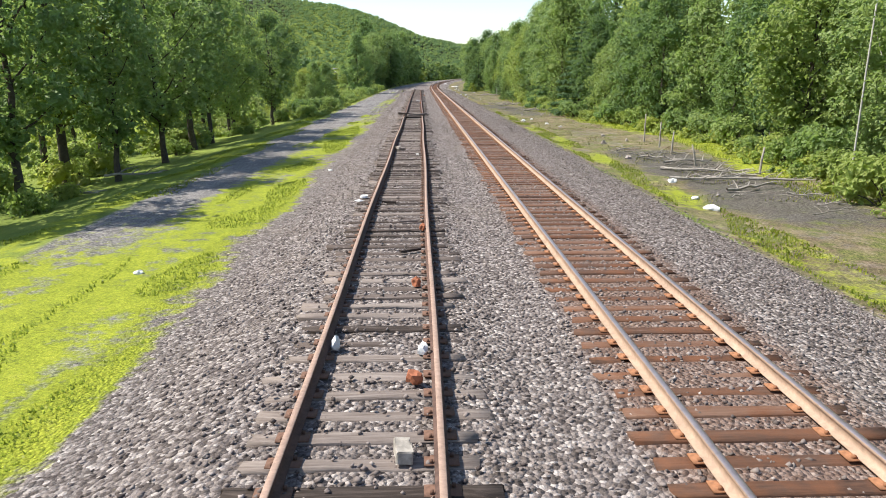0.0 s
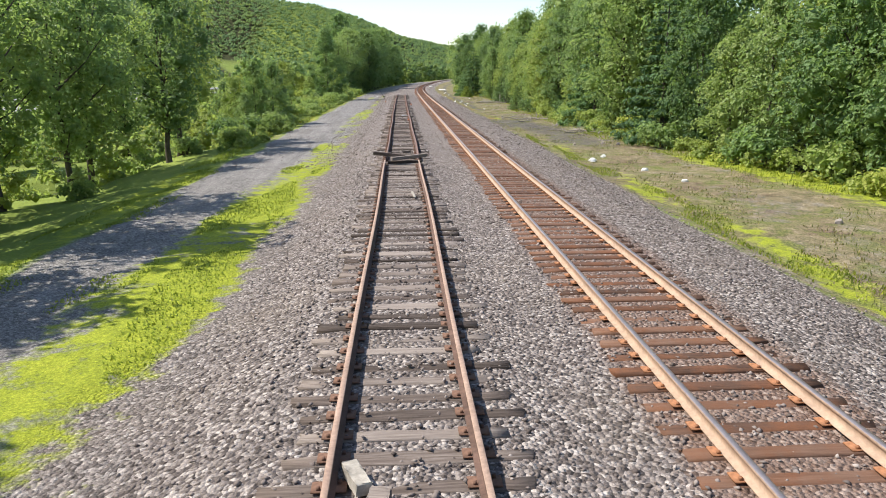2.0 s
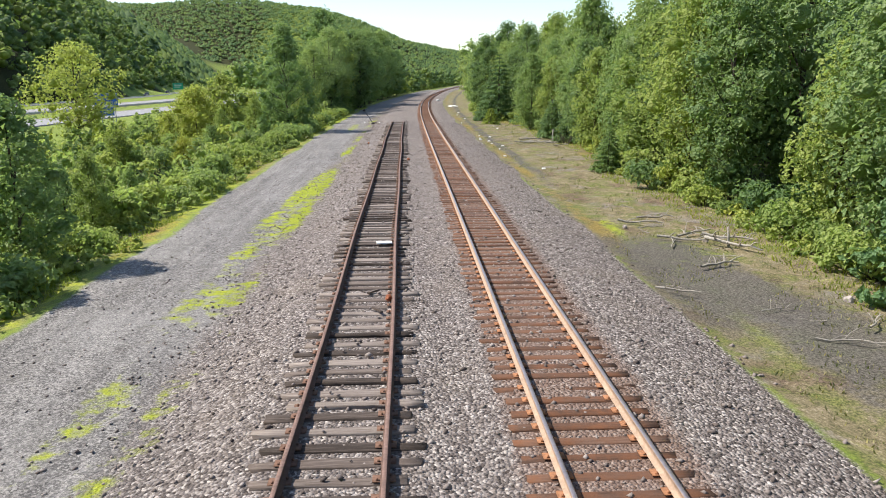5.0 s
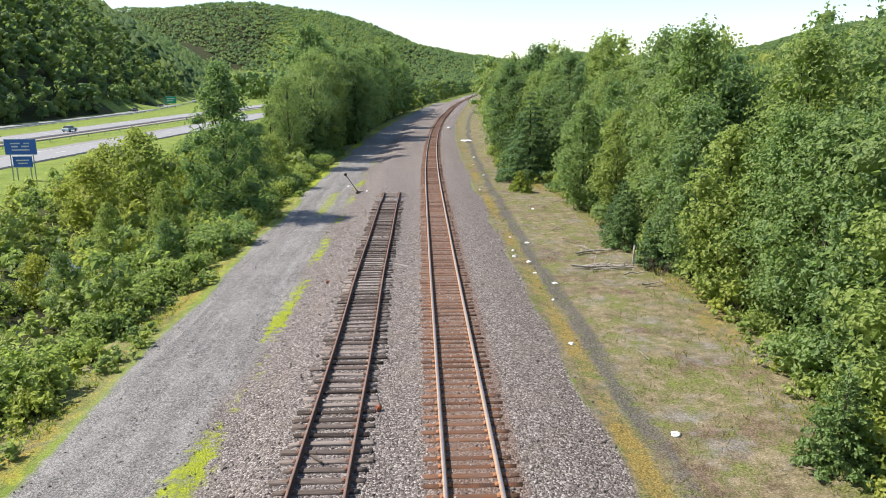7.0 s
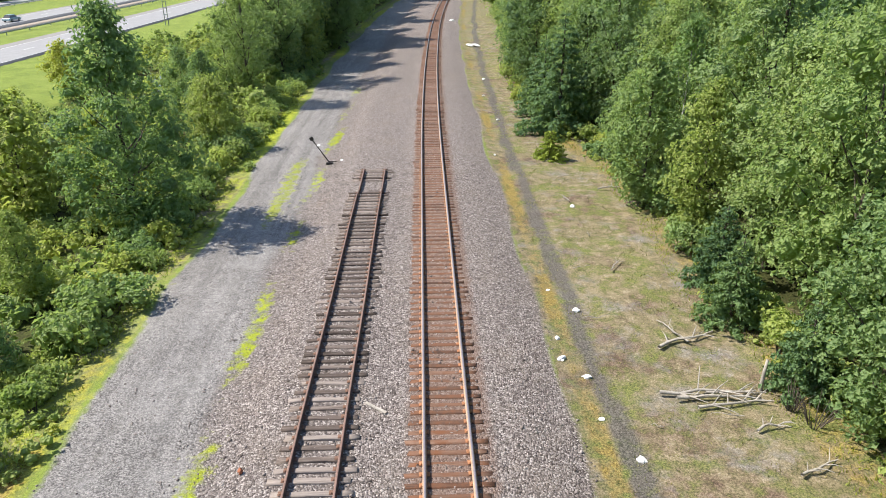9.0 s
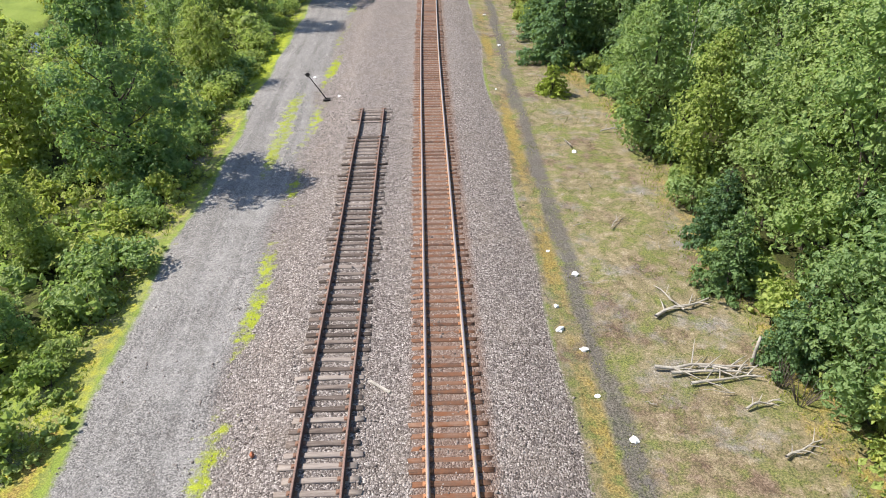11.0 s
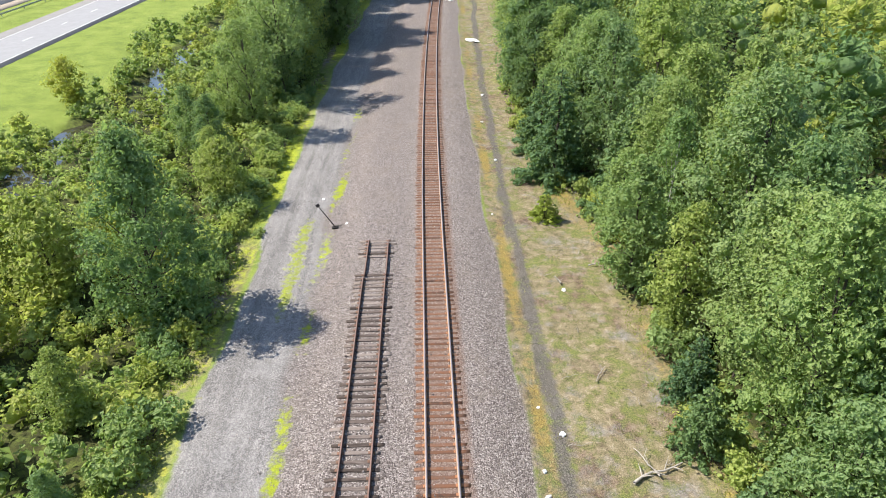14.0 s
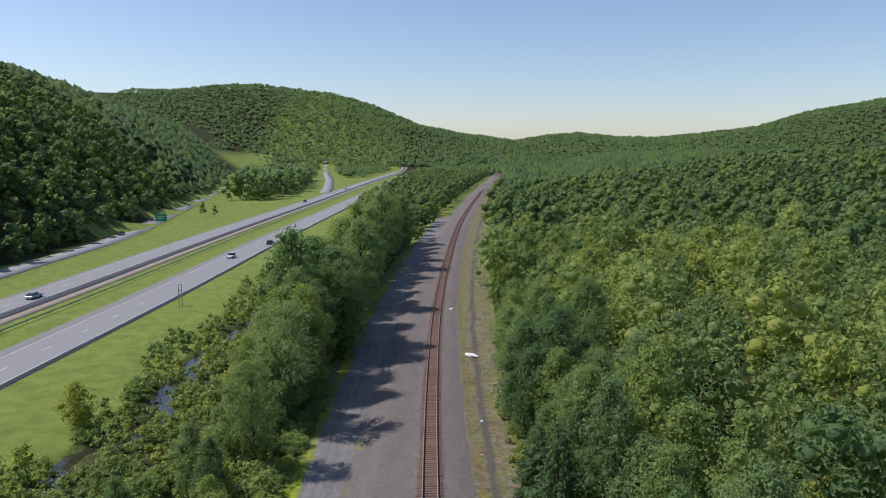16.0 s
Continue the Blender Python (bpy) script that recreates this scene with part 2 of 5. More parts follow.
M_RAIL_OLD = plain("rusted_rail", (0.125, 0.075, 0.058), 0.75, 0.15, 0.45, 14.0, 0.3)
M_RAIL_MAIN = plain("rusty_rail_side", (0.40, 0.28, 0.20), 0.65, 0.15, 0.3, 14.0, 0.2)
M_RAIL_TOP = plain("worn_rail_head", (0.40, 0.33, 0.31), 0.38, 0.75, 0.2, 18.0, 0.05, 0.5)
# siding rail heads: sunlight on the top painted in as a paler rust
M_RAIL_LIT_TOP = plain("sunlit_rusty_head", (0.36, 0.245, 0.185), 0.7, 0.1, 0.35, 16.0, 0.2)
# less lit copy of that head, for siding rails past y 50
M_RAIL_DIM_TOP = plain("less_lit_rusty_head", (0.20, 0.125, 0.10), 0.75, 0.1, 0.4, 16.0, 0.2)
M_PLATE_OLD = plain("dull_rusted_plate", (0.16, 0.088, 0.06), 0.85, 0.1, 0.5, 20.0, 0.4)
M_PLATE = plain("rusted_plate", (0.30, 0.135, 0.065), 0.8, 0.1, 0.5, 20.0, 0.4)
M_ASPHALT = plain("worn_asphalt", (0.27, 0.262, 0.26), 0.85, 0, 0.14, 3.0, 0.2)
M_SHOULDER = plain("shoulder_asphalt", (0.19, 0.18, 0.175), 0.9, 0, 0.2, 3.0, 0.2)
M_GRAVEL = plain("tan_gravel", (0.27, 0.225, 0.175), 0.95, 0, 0.35, 5.0, 0.5)
M_PAINT = plain("road_paint", (0.58, 0.58, 0.55), 0.7, 0, 0.15, 5.0, 0.05)
M_STEEL = plain("galvanised_steel", (0.35, 0.36, 0.36), 0.5, 0.6, 0.2, 6.0, 0.1)
M_BLUE = plain("blue_sign_face", (0.02, 0.10, 0.40), 0.4, 0, 0.1, 3.0, 0.0, 0.5)
M_GREEN = plain("green_sign_face", (0.01, 0.28, 0.17), 0.4, 0, 0.1, 3.0, 0.0, 0.5)
M_WHITE = plain("white_scrap", (0.72, 0.71, 0.68), 0.7, 0, 0.15, 9.0, 0.3)
M_DARK = plain("dark_iron", (0.035, 0.03, 0.028), 0.7, 0.3, 0.4, 12.0, 0.3)
M_TYRE = plain("tyre_rubber", (0.02, 0.02, 0.02), 0.8, 0, 0.2, 9.0, 0.1)
M_GLASS = plain("dark_window", (0.02, 0.025, 0.03), 0.08, 0, 0.1, 2.0, 0.0, 0.6)
M_BRICK = plain("broken_brick", (0.34, 0.12, 0.06), 0.85, 0, 0.35, 12.0, 0.4)


def water_material():
    k = Mat("still_water")
    n = k.noise(k.coord("World"), 0.9, 3.0)
    k.done((0.035, 0.032, 0.022), 0.06, 0.0, k.bump(n, 0.06, 0.05), 0.5)
    return k.m


M_WATER = water_material()


# ---- mesh helpers ----
def mesh_np(name, verts, quads=None, tris=None, tone=None):
    """A mesh from arrays of corners and faces, with an optional tone for each corner."""
    me = bpy.data.meshes.new(name)
    verts = np.asarray(verts, dtype=np.float32)
    nq = 0 if quads is None else len(quads)
    n3 = 0 if tris is None else len(tris)
    me.vertices.add(len(verts))
    me.vertices.foreach_set("co", verts.ravel())
    loops = np.concatenate([np.asarray(a, dtype=np.int32).ravel() for a in (quads, tris) if a is not None and len(a)])
    me.loops.add(len(loops))
    me.loops.foreach_set("vertex_index", loops)
    me.polygons.add(nq + n3)
    starts = np.concatenate([np.arange(nq) * 4, nq * 4 + np.arange(n3) * 3]).astype(np.int32)
    me.polygons.foreach_set("loop_start", starts)
    me.polygons.foreach_set("loop_total", np.concatenate([np.full(nq, 4), np.full(n3, 3)]).astype(np.int32))
    if tone is not None:
        at = me.attributes.new("tone", "FLOAT", "POINT")
        at.data.foreach_set("value", np.asarray(tone, dtype=np.float32))
    me.update(calc_edges=True)
    return me


def smooth(me):
    me.polygons.foreach_set("use_smooth", np.ones(len(me.polygons), dtype=bool))
    return me


def part_np(name, me, material, parent=None, label="", kind=""):
    ob = new(name, me)
    if not me.materials:
        me.materials.append(material)
    ob.parent = parent
    return tagged(ob, label=label, kind=kind)


def part(name, bm, material, parent=None, label=""):
    me = bpy.data.meshes.new(name)
    bm.to_mesh(me)
    bm.free()
    return part_np(name, me, material, parent, label)


def box(bm, cx, cy, cz, sx, sy, sz, bevel=0.0, turn=None):
    m = Matrix.Translation((cx, cy, cz))
    if turn is not None:
        m = m @ turn
    g = bmesh.ops.create_cube(bm, size=1.0, matrix=m @ Matrix.Diagonal((sx, sy, sz, 1)))
    if bevel:
        es = list({e for v in g["verts"] for e in v.link_edges})
        bmesh.ops.bevel(bm, geom=es, offset=bevel, segments=2, affect="EDGES", profile=0.6)


def tube_np(points, radii, sides=7):
    """A tapered tube along points: corners and quads."""
    pts = [Vector(p) for p in points]
    vs, fs = [], []
    for i, p in enumerate(pts):
        d = (pts[min(i + 1, len(pts) - 1)] - pts[max(i - 1, 0)]).normalized()
        a = d.orthogonal().normalized()
        b = d.cross(a)
        for s in range(sides):
            w = 2 * math.pi * s / sides
            vs.append(p + radii[i] * (math.cos(w) * a + math.sin(w) * b))
    for i in range(len(pts) - 1):
        for s in range(sides):
            fs.append((i * sides + s, i * sides + (s + 1) % sides, (i + 1) * sides + (s + 1) % sides, (i + 1) * sides + s))
    return np.array([tuple(v) for v in vs]), np.array(fs)


def join_np(pieces):
    """Joins (corners, quads) pairs."""
    vs, fs, n = [], [], 0
    for v, f in pieces:
        vs.append(v)
        fs.append(f + n)
        n += len(v)
    return np.concatenate(vs), np.concatenate(fs)


# ---- the lie of the land ----
CURVE_Y = np.array([-60.0, 0, 100, 150, 185, 226, 263, 294, 343, 428, 554, 688, 900, 1500])
CURVE_X = np.array([0.0, 0, 0, 0.02, 0.25, 1.25, 2.85, 4.8, 8.7, 16.5, 31.7, 49.4, 80.0, 166.0])


def cubic(xs, ys, x):
    """A smooth curve through knots."""
    x = np.asarray(x, dtype=float)
    d = np.gradient(ys, xs)
    i = np.clip(np.searchsorted(xs, x) - 1, 0, len(xs) - 2)
    h = xs[i + 1] - xs[i]
    t = np.clip((x - xs[i]) / h, 0, 1)
    return ((2 * t**3 - 3 * t**2 + 1) * ys[i] + (t**3 - 2 * t**2 + t) * h * d[i] + (3 * t**2 - 2 * t**3) * ys[i + 1] + (t**3 - t**2) * h * d[i + 1])


def shift(y):
    """How far the main line has bent to the east."""
    return cubic(CURVE_Y, CURVE_X, y)


def step(a, b, v):
    t = np.clip((np.asarray(v, dtype=float) - a) / (b - a), 0, 1)
    return t * t * (3 - 2 * t)


WAVES = [(random.uniform(0.6, 1.6), random.uniform(0, 6.28), random.uniform(0, 6.28)) for _ in range(10)]


def wobble(x, y, size):
    """Smooth unevenness between about -1 and 1 over lengths of that size."""
    r = 0.0
    for i, (f, a, p) in enumerate(WAVES):
        r = r + np.sin((x * math.cos(a) + y * math.sin(a)) * 6.283 / size * f + p)
    return r / 4.0


PROFILE_U = np.array([-3000, -52, -45, -41, -37, -28, -20, -13.5, -10.8, -9, -4, -3.0, -1.7, -1.2, 1.2, 2.05, 2.9, 5.3, 5.9, 6.9, 8.7, 9.6, 17, 40, 3000.0])
PROFILE_Z = np.array([-2.0, -2.0, -2.2, -2.5, -2.7, -2.7, -2.1, -1.35, -0.8, -0.64, -0.6, -0.46, -0.12, -0.068, -0.068, -0.12, -0.04, -0.04, -0.07, -0.13, -0.5, -0.62, -0.66, -0.9, -0.9])
STREAM_Y = np.array([60.0, 110, 133, 142, 155, 165, 180, 196, 202, 207, 213, 220, 237, 255, 273, 300, 340])
STREAM_X = np.array([-20.0, -17.5, -18.5, -20.5, -26, -30, -35, -37.5, -37.5, -33, -31, -33.7, -35, -33.5, -31.7, -31, -30])
HWY_Y = np.array([-150.0, 0, 100, 223, 290, 377, 440, 573, 936, 1500])
HWY_X = np.array([-93.0, -80, -72, -63.5, -59.3, -55.6, -52.5, -45.0, -26.0, 10.0])
SIDE_Y = np.array([-150.0, 100, 220, 330, 400, 480, 580, 730, 1140, 1500])
SIDE_X = np.array([-110.0, -112, -114, -116.5, -118, -130, -147, -171, -262, -350])
CREST_A = np.array([-0.9, -0.406, -0.29, -0.189, -0.119, -0.072, -0.033, -0.001, 0.047, 0.103, 0.135, 0.175, 0.223, 0.28, 0.337, 0.435, 0.484, 0.565, 0.658, 1.2])
CREST_Z = np.array([190.0, 190.0, 201.0, 197.0, 185.0, 160.0, 131.0, 107.0, 90.0, 74.0, 64.0, 76.0, 85.0, 74.0, 71.0, 91.0, 100.0, 139.0, 173.0, 188.0])


def band_(u, a, b):
    return step(a - 0.3, a + 0.3, u) * (1 - step(b - 0.3, b + 0.3, u))


def height(x, y):
    x, y = np.asarray(x, dtype=float), np.asarray(y, dtype=float)
    u = x - shift(y)
    z = np.interp(u, PROFILE_U, PROFILE_Z)
    off = step(8.5, 12, u) + step(-9.5, -13, u) * (1 - step(-42, -46, u))
    z = z + 0.10 * off * wobble(x, y, 9.0) + 0.03 * wobble(x, y, 2.3) * (step(-2.5, -4, u) + step(8, 10, u))
    z = z + 0.030 * band_(u, -1.5, 1.5) * (1 - step(66, 92, y))
    # the stream
    d = np.abs(x - np.interp(y, STREAM_Y, STREAM_X)) / (1.9 + 1.1 * wobble(x * 0, y, 30.0))
    z = np.where((y > 60) & (y < 340), np.minimum(z, -3.6 + 0.45 * d * d), z)
    # the wooded ground to the east rises gently
    z = z + 24 * step(25, 260, u) * step(170, 800, y)
    # the steep wooded hill beyond the side road
    e = np.interp(y, SIDE_Y, SIDE_X) - 12 - x
    z = z + np.where(e > 0, 128 * (1 - np.exp(-np.maximum(e, 0) / 115.0)) * (1 + 0.05 * wobble(x, y, 260)), 0) * step(-400, 150, y)
    # the far hills round the valley's end
    dy = np.maximum(y - 122, 60)
    top = np.interp((x - 3.4) / dy, CREST_A, CREST_Z) 
    far = np.maximum(top - 13, 0) * step(1300, 1950, y) * (1 + 0.03 * wobble(x, y, 300))
    return np.maximum(z, far + np.minimum(z, 0))


def lay(x, y):
    return float(height(x, y))


# ---- ground sheet ----
def axis(parts_):
    return np.concatenate([np.arange(a, b, s) for a, b, s in parts_])


gu = axis([(-3200, -400, 140), (-400, -140, 20), (-140, -45, 5), (-45, -13, 1.2), (-13, 19.2, 0.46), (19, 60, 2.5), (60, 400, 20), (400, 3300, 145)])
gy = axis([(-700, -40, 60), (-40, -6, 2), (-6, 60, 0.5), (60, 240, 1.1), (240, 480, 3), (480, 1000, 16), (1000, 2200, 30), (2200, 3900, 170)])
UU, YY = np.meshgrid(gu, gy)
XX = UU + shift(YY)
ZZ = height(XX, YY)
nx, ny = len(gu), len(gy)
idx = np.arange(nx * ny).reshape(ny, nx)
quads = np.stack([idx[:-1, :-1], idx[:-1, 1:], idx[1:, 1:], idx[1:, :-1]], -1).reshape(-1, 4)
me = smooth(mesh_np("ground", np.stack([XX, YY, ZZ], -1).reshape(-1, 3), quads))


def band(u, a, b, soft=0.5):
    return step(a - soft, a + soft, u) * (1 - step(b - soft, b + soft, u))


STREAK = wobble(XX, YY * 0.22, 1.9)
W1, W2 = wobble(XX, YY, 14.0), wobble(XX + 40, YY, 37.0)
ballast = np.maximum(band(UU, -2.9 + 0.3 * W1, 8.5 + 0.25 * W1, 0.45), 0.62 * band(UU, -4.6 + 0.6 * W1, 0, 0.9))
foot = np.interp(YY, [-20, 16, 35, 46, 61, 80, 96, 115, 135, 167, 181, 200, 287, 379], [15.5, 15.5, 18.5, 19.2, 17.2, 15.8, 16.2, 16, 18.6, 18.2, 15, 14, 15.6, 17])
# a wide grass verge at the start of the line narrows to tufts along the cinder road
verge = band(UU, -10.6, -3.9 + 0.35 * W1, 0.5) * (1 - step(50, 78, YY))
verge = verge * (0.78 + 0.2 * W1 + 0.22 * STREAK) * (1 - 0.8 * band(UU, -9.6, -7.2 + 0.02 * YY, 0.7) * step(6, 24, YY))
tufts = band(UU, -5.6 + step(100, 130, YY), -3.4, 0.5) * (0.38 + 0.22 * STREAK + 0.1 * (1 - step(70, 86, YY)) + 0.26 * W1 + 0.2 * W2) * (1 - step(185, 230, YY)) + 0.55 * band(UU, -6.6, -5.2, 0.4) * band(YY, 158, 173, 3)
edge = band(UU, -11.0 + 0.4 * W1, -8.9, 0.5) * (0.46 + 0.26 * W2 + 0.16 * W1)
east = band(UU, 8.7, 10.6, 0.5) * (0.52 - 0.3 * step(45, 85, YY) + 0.24 * W1 + 0.16 * STREAK) * (1 - 0.7 * step(110, 140, YY))
fringe = band(UU, foot - 2.2 + 0.5 * W1, foot + 1.2, 0.8) * (0.22 + 0.2 * W2 + 0.42 * band(YY, 24, 66, 5))
lime_m = np.clip(np.maximum.reduce([verge, tufts, edge, east, fringe]), 0, 1)
cinder_m = band(UU, -9.0 + 0.4 * W1, -2.6, 0.6) * np.where(YY < 480, 1, 0)
dry_m = band(UU, 8.4, foot + 0.6 + 0.4 * W1, 0.5) * (0.84 + 0.15 * W1) + band(UU, -11.6, -9.0, 0.6) * step(60, 80, YY) * (0.62 + 0.3 * W1)
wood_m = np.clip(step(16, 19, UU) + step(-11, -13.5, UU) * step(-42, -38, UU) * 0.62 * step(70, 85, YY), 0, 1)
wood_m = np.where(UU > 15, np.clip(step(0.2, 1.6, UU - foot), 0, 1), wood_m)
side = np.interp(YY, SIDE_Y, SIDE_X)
# dark litter reaches the side road, also standing for shade below the trees
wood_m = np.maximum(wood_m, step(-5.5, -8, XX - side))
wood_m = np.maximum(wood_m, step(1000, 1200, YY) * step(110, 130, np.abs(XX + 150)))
rust_m = band(UU, 2.75, 5.6, 0.3) * 0.82
moss_m = band(UU, 8.75, 9.9, 0.35) * step(60, 100, YY) * (0.44 + 0.25 * W1) + band(UU, -10.4, -9.2, 0.4) * band(YY, 92, 150, 8) * (0.42 + 0.3 * W1)
W3 = wobble(XX, YY, 5.0)
moss_m = moss_m + 0.5 * band(UU, foot - 2.0 + 0.5 * W3, foot + 0.3, 0.5) * band(YY, 118, 182, 8) * (0.9 + 0.4 * W1)
rut_m = band(UU, 9.75 + 0.15 * W3 + 0.2 * W1 + 0.011 * np.maximum(YY - 150, 0), 10.5 + 0.2 * W1 + 0.012 * np.maximum(YY - 150, 0), 0.3) * step(104, 125, YY) * 1.0
rut_m = rut_m + band(UU, 8.6, 12.5, 0.8) * band(YY, 86, 98, 3) * 0.85 + 0.42 * (band(UU, -7.9, -7.3, 0.25) + band(UU, -6.1, -5.5, 0.25)) * step(60, 75, YY) * (1 - step(180, 210, YY))
rut_m = rut_m + 0.9 * band(UU, 10.7 + 0.5 * W3, 15.2 + 0.4 * W3, 0.7) * band(YY, 16, 37, 3) + 0.7 * band(UU, 10.6 + 0.6 * W3, 14.0, 0.8) * band(YY, 70, 90, 4)
zone_a = np.stack([ballast, lime_m, cinder_m, np.clip(rut_m, 0, 1)], -1).reshape(-1, 4).astype(np.float32)
zone_b = np.stack([dry_m, wood_m, rust_m, np.clip(moss_m, 0, 1)], -1).reshape(-1, 4).astype(np.float32)
for nm, arr in (("zone_a", zone_a), ("zone_b", zone_b)):
    at = me.attributes.new(nm, "FLOAT_COLOR", "POINT")
    at.data.foreach_set("color", arr.ravel())
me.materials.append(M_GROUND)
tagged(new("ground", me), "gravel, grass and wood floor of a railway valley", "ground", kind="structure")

# ---- stream ----
sy = np.arange(64, 336, 2.0)
sx = np.interp(sy, STREAM_Y, STREAM_X)
sv = np.concatenate([np.stack([sx - 5, sy, np.full_like(sy, -3.12)], -1), np.stack([sx + 5, sy, np.full_like(sy, -3.12)], -1)])
n = len(sy)
sq = np.array([(i, n + i, n + i + 1, i + 1) for i in range(n - 1)])
tagged(part_np("water", mesh_np("water", sv, sq), M_WATER), "still brown stream water in a swampy ditch", "stream", kind="structure")


# ---- roads ----
def ribbon(cx, ys, left, right, lift=0.05):
    """A strip of road along a centre line, between two offsets."""
    x = cx(ys)
    dx = np.gradient(x, ys)
    nrm = 1 / np.sqrt(1 + dx * dx)
    a = np.stack([x + left * nrm, ys - left * nrm * dx], -1)
    b = np.stack([x + right * nrm, ys - right * nrm * dx], -1)
    za = np.full(len(ys), -2.0 + lift)
    za = np.maximum(za, height(x, ys) + lift)
    v = np.concatenate([np.c_[a, za], np.c_[b, za]])
    m = len(ys)
    return v, np.array([(i, m + i, m + i + 1, i + 1) for i in range(m - 1)])


def slab(name, cx, ys, left, right, lift, material, label, category):
    v, f = ribbon(cx, ys, left, right, lift)
    m = len(ys)
    low = v.copy()
    low[:, 2] -= 0.3
    rim = np.array([(i, i + 1, 2 * m + i + 1, 2 * m + i) for i in range(m - 1)] + [(m + i + 1, m + i, 3 * m + i, 3 * m + i + 1) for i in range(m - 1)])
    me_ = mesh_np(name, np.concatenate([v, low]), np.concatenate([f, rim]))
    ob = part_np(name, me_, material)
    return tagged(ob, label, category, kind="structure")


hwy = lambda y: cubic(HWY_Y, HWY_X, y)
hwy2 = lambda y: cubic(HWY_Y, HWY_X, y) - 30.5
side_road = lambda y: cubic(SIDE_Y, SIDE_X, y)
slip = lambda y: np.interp(y, [700.0, 800, 1000, 1250, 1450], [-75.0, -84, -108, -145, -170])
ys = np.arange(-150, 1400, 12.0)
ys2 = np.arange(-150, 1400, 12.0)
road_a = slab("road", hwy, ys, -8.2, 5.2, 0.05, M_SHOULDER, "grey asphalt highway carriageway with dark shoulders", "road")
road_b = slab("road", hwy2, ys, -6.5, 7.0, 0.05, M_SHOULDER, "grey asphalt highway carriageway with gravel shoulder", "road")
slab("gravel_shoulder", hwy2, ys, 7.05, 10.4, 0.04, M_GRAVEL, "tan gravel strip beside the highway carriageway", "shoulder")
road_c = slab("road", side_road, ys2, -4.5, 4.5, 0.06, M_ASPHALT, "pale asphalt slip road below the wooded hill", "road")
road_d = slab("road", slip, np.arange(720, 1440, 12.0), -5, 5, 0.09, M_ASPHALT, "pale asphalt exit ramp", "road")
for road, cx, a, b in ((road_a, hwy, -5.4, 3.7), (road_b, hwy2, -4.5, 3.2)):
    v, f = ribbon(cx, ys, a, b, 0.055)
    part_np("lane", mesh_np("lane", v, f), M_ASPHALT, road, "sun-bleached lanes")
    for o in (a + 0.1, b - 0.1):
        v, f = ribbon(cx, ys, o - 0.08, o + 0.08, 0.062)
        part_np("edge_line", mesh_np("edge_line", v, f), M_PAINT, road, "white painted line")
    mids = []
    for y0 in np.arange(60, 700, 12.2):
        mids.append(ribbon(cx, np.array([y0, y0 + 3.2]), (a + b) / 2 - 0.1, (a + b) / 2 + 0.1, 0.062))
    v, f = join_np(mids)
    part_np("lane_dashes", mesh_np("lane_dashes", v, f), M_PAINT, road, "white painted dashes")
for o in (-4.0, 4.0):
    v, f = ribbon(side_road, ys2, o - 0.1, o + 0.1, 0.075)
    part_np("edge_line", mesh_np("edge_line", v, f), M_PAINT, road_c, "white painted line")


def guard_rail(cx, offset, y0, y1):
    """A steel W-beam rail on posts."""
    gys = np.arange(y0, y1, 8.0)
    x = cx(gys) + offset
    z = np.maximum(-2.0, height(x, gys))
    prof = [(0.0, 0.45), (0.05, 0.52), (0.0, 0.60), (0.05, 0.68), (0.0, 0.76), (-0.03, 0.76), (-0.03, 0.45)]
    v = np.array([(x[i] + a, gys[i], z[i] + b) for i in range(len(gys)) for a, b in prof])
    m = len(prof)
    f = np.array([(i * m + j, i * m + (j + 1) % m, (i + 1) * m + (j + 1) % m, (i + 1) * m + j) for i in range(len(gys) - 1) for j in range(m)])
    root = tagged(new("guard_rail"), "galvanised steel guard rail in the grassy median", "guard rail", kind="structure")
    part_np("beam", mesh_np("beam", v, f), M_STEEL, root)
    bm = bmesh.new()
    box(bm, 0, 0, 0.35, 0.12, 0.16, 0.75)
    pm = bpy.data.meshes.new("post")
    bm.to_mesh(pm)
    bm.free()
    pm.materials.append(M_STEEL)
    for i in range(len(gys)):
        if gys[i] < 560:
            p = new("post", pm)
            p.parent = root
            p.location = (x[i] - 0.09, gys[i], z[i])


guard_rail(hwy, -16.0, 120, 1100)
guard_rail(side_road, 6.0, 220, 620)


# ---- trees ----
def soft_core(me_, leaves):
    """Smooth shading for all faces but the leaves, which come first."""
    flag = np.ones(len(me_.polygons), dtype=bool)
    flag[:leaves] = False
    me_.polygons.foreach_set("use_smooth", flag)
    return me_


def sprigs(rng, c, up, size, droop=0.15):
    """Creased diamond leaves at c that face up."""
    count = len(c)
    up = up / np.linalg.norm(up, axis=1)[:, None]
    t = np.cross(up, rng.normal(size=(count, 3)))
    t /= np.linalg.norm(t, axis=1)[:, None] + 1e-9
    t[:, 2] -= droop
    b = np.cross(up, t)
    s = size * rng.uniform(0.5, 1.45, count)[:, None]
    w = s * rng.uniform(0.5, 0.8, count)[:, None]
    lift = up * s * 0.16
    v = np.stack([c - t * s * 0.5, c + b * w * 0.5 + lift, c + t * s * 0.5 - lift * 0.5, c - b * w * 0.5 + lift], 1)
    return v.reshape(-1, 3), np.arange(count * 4).reshape(-1, 4)


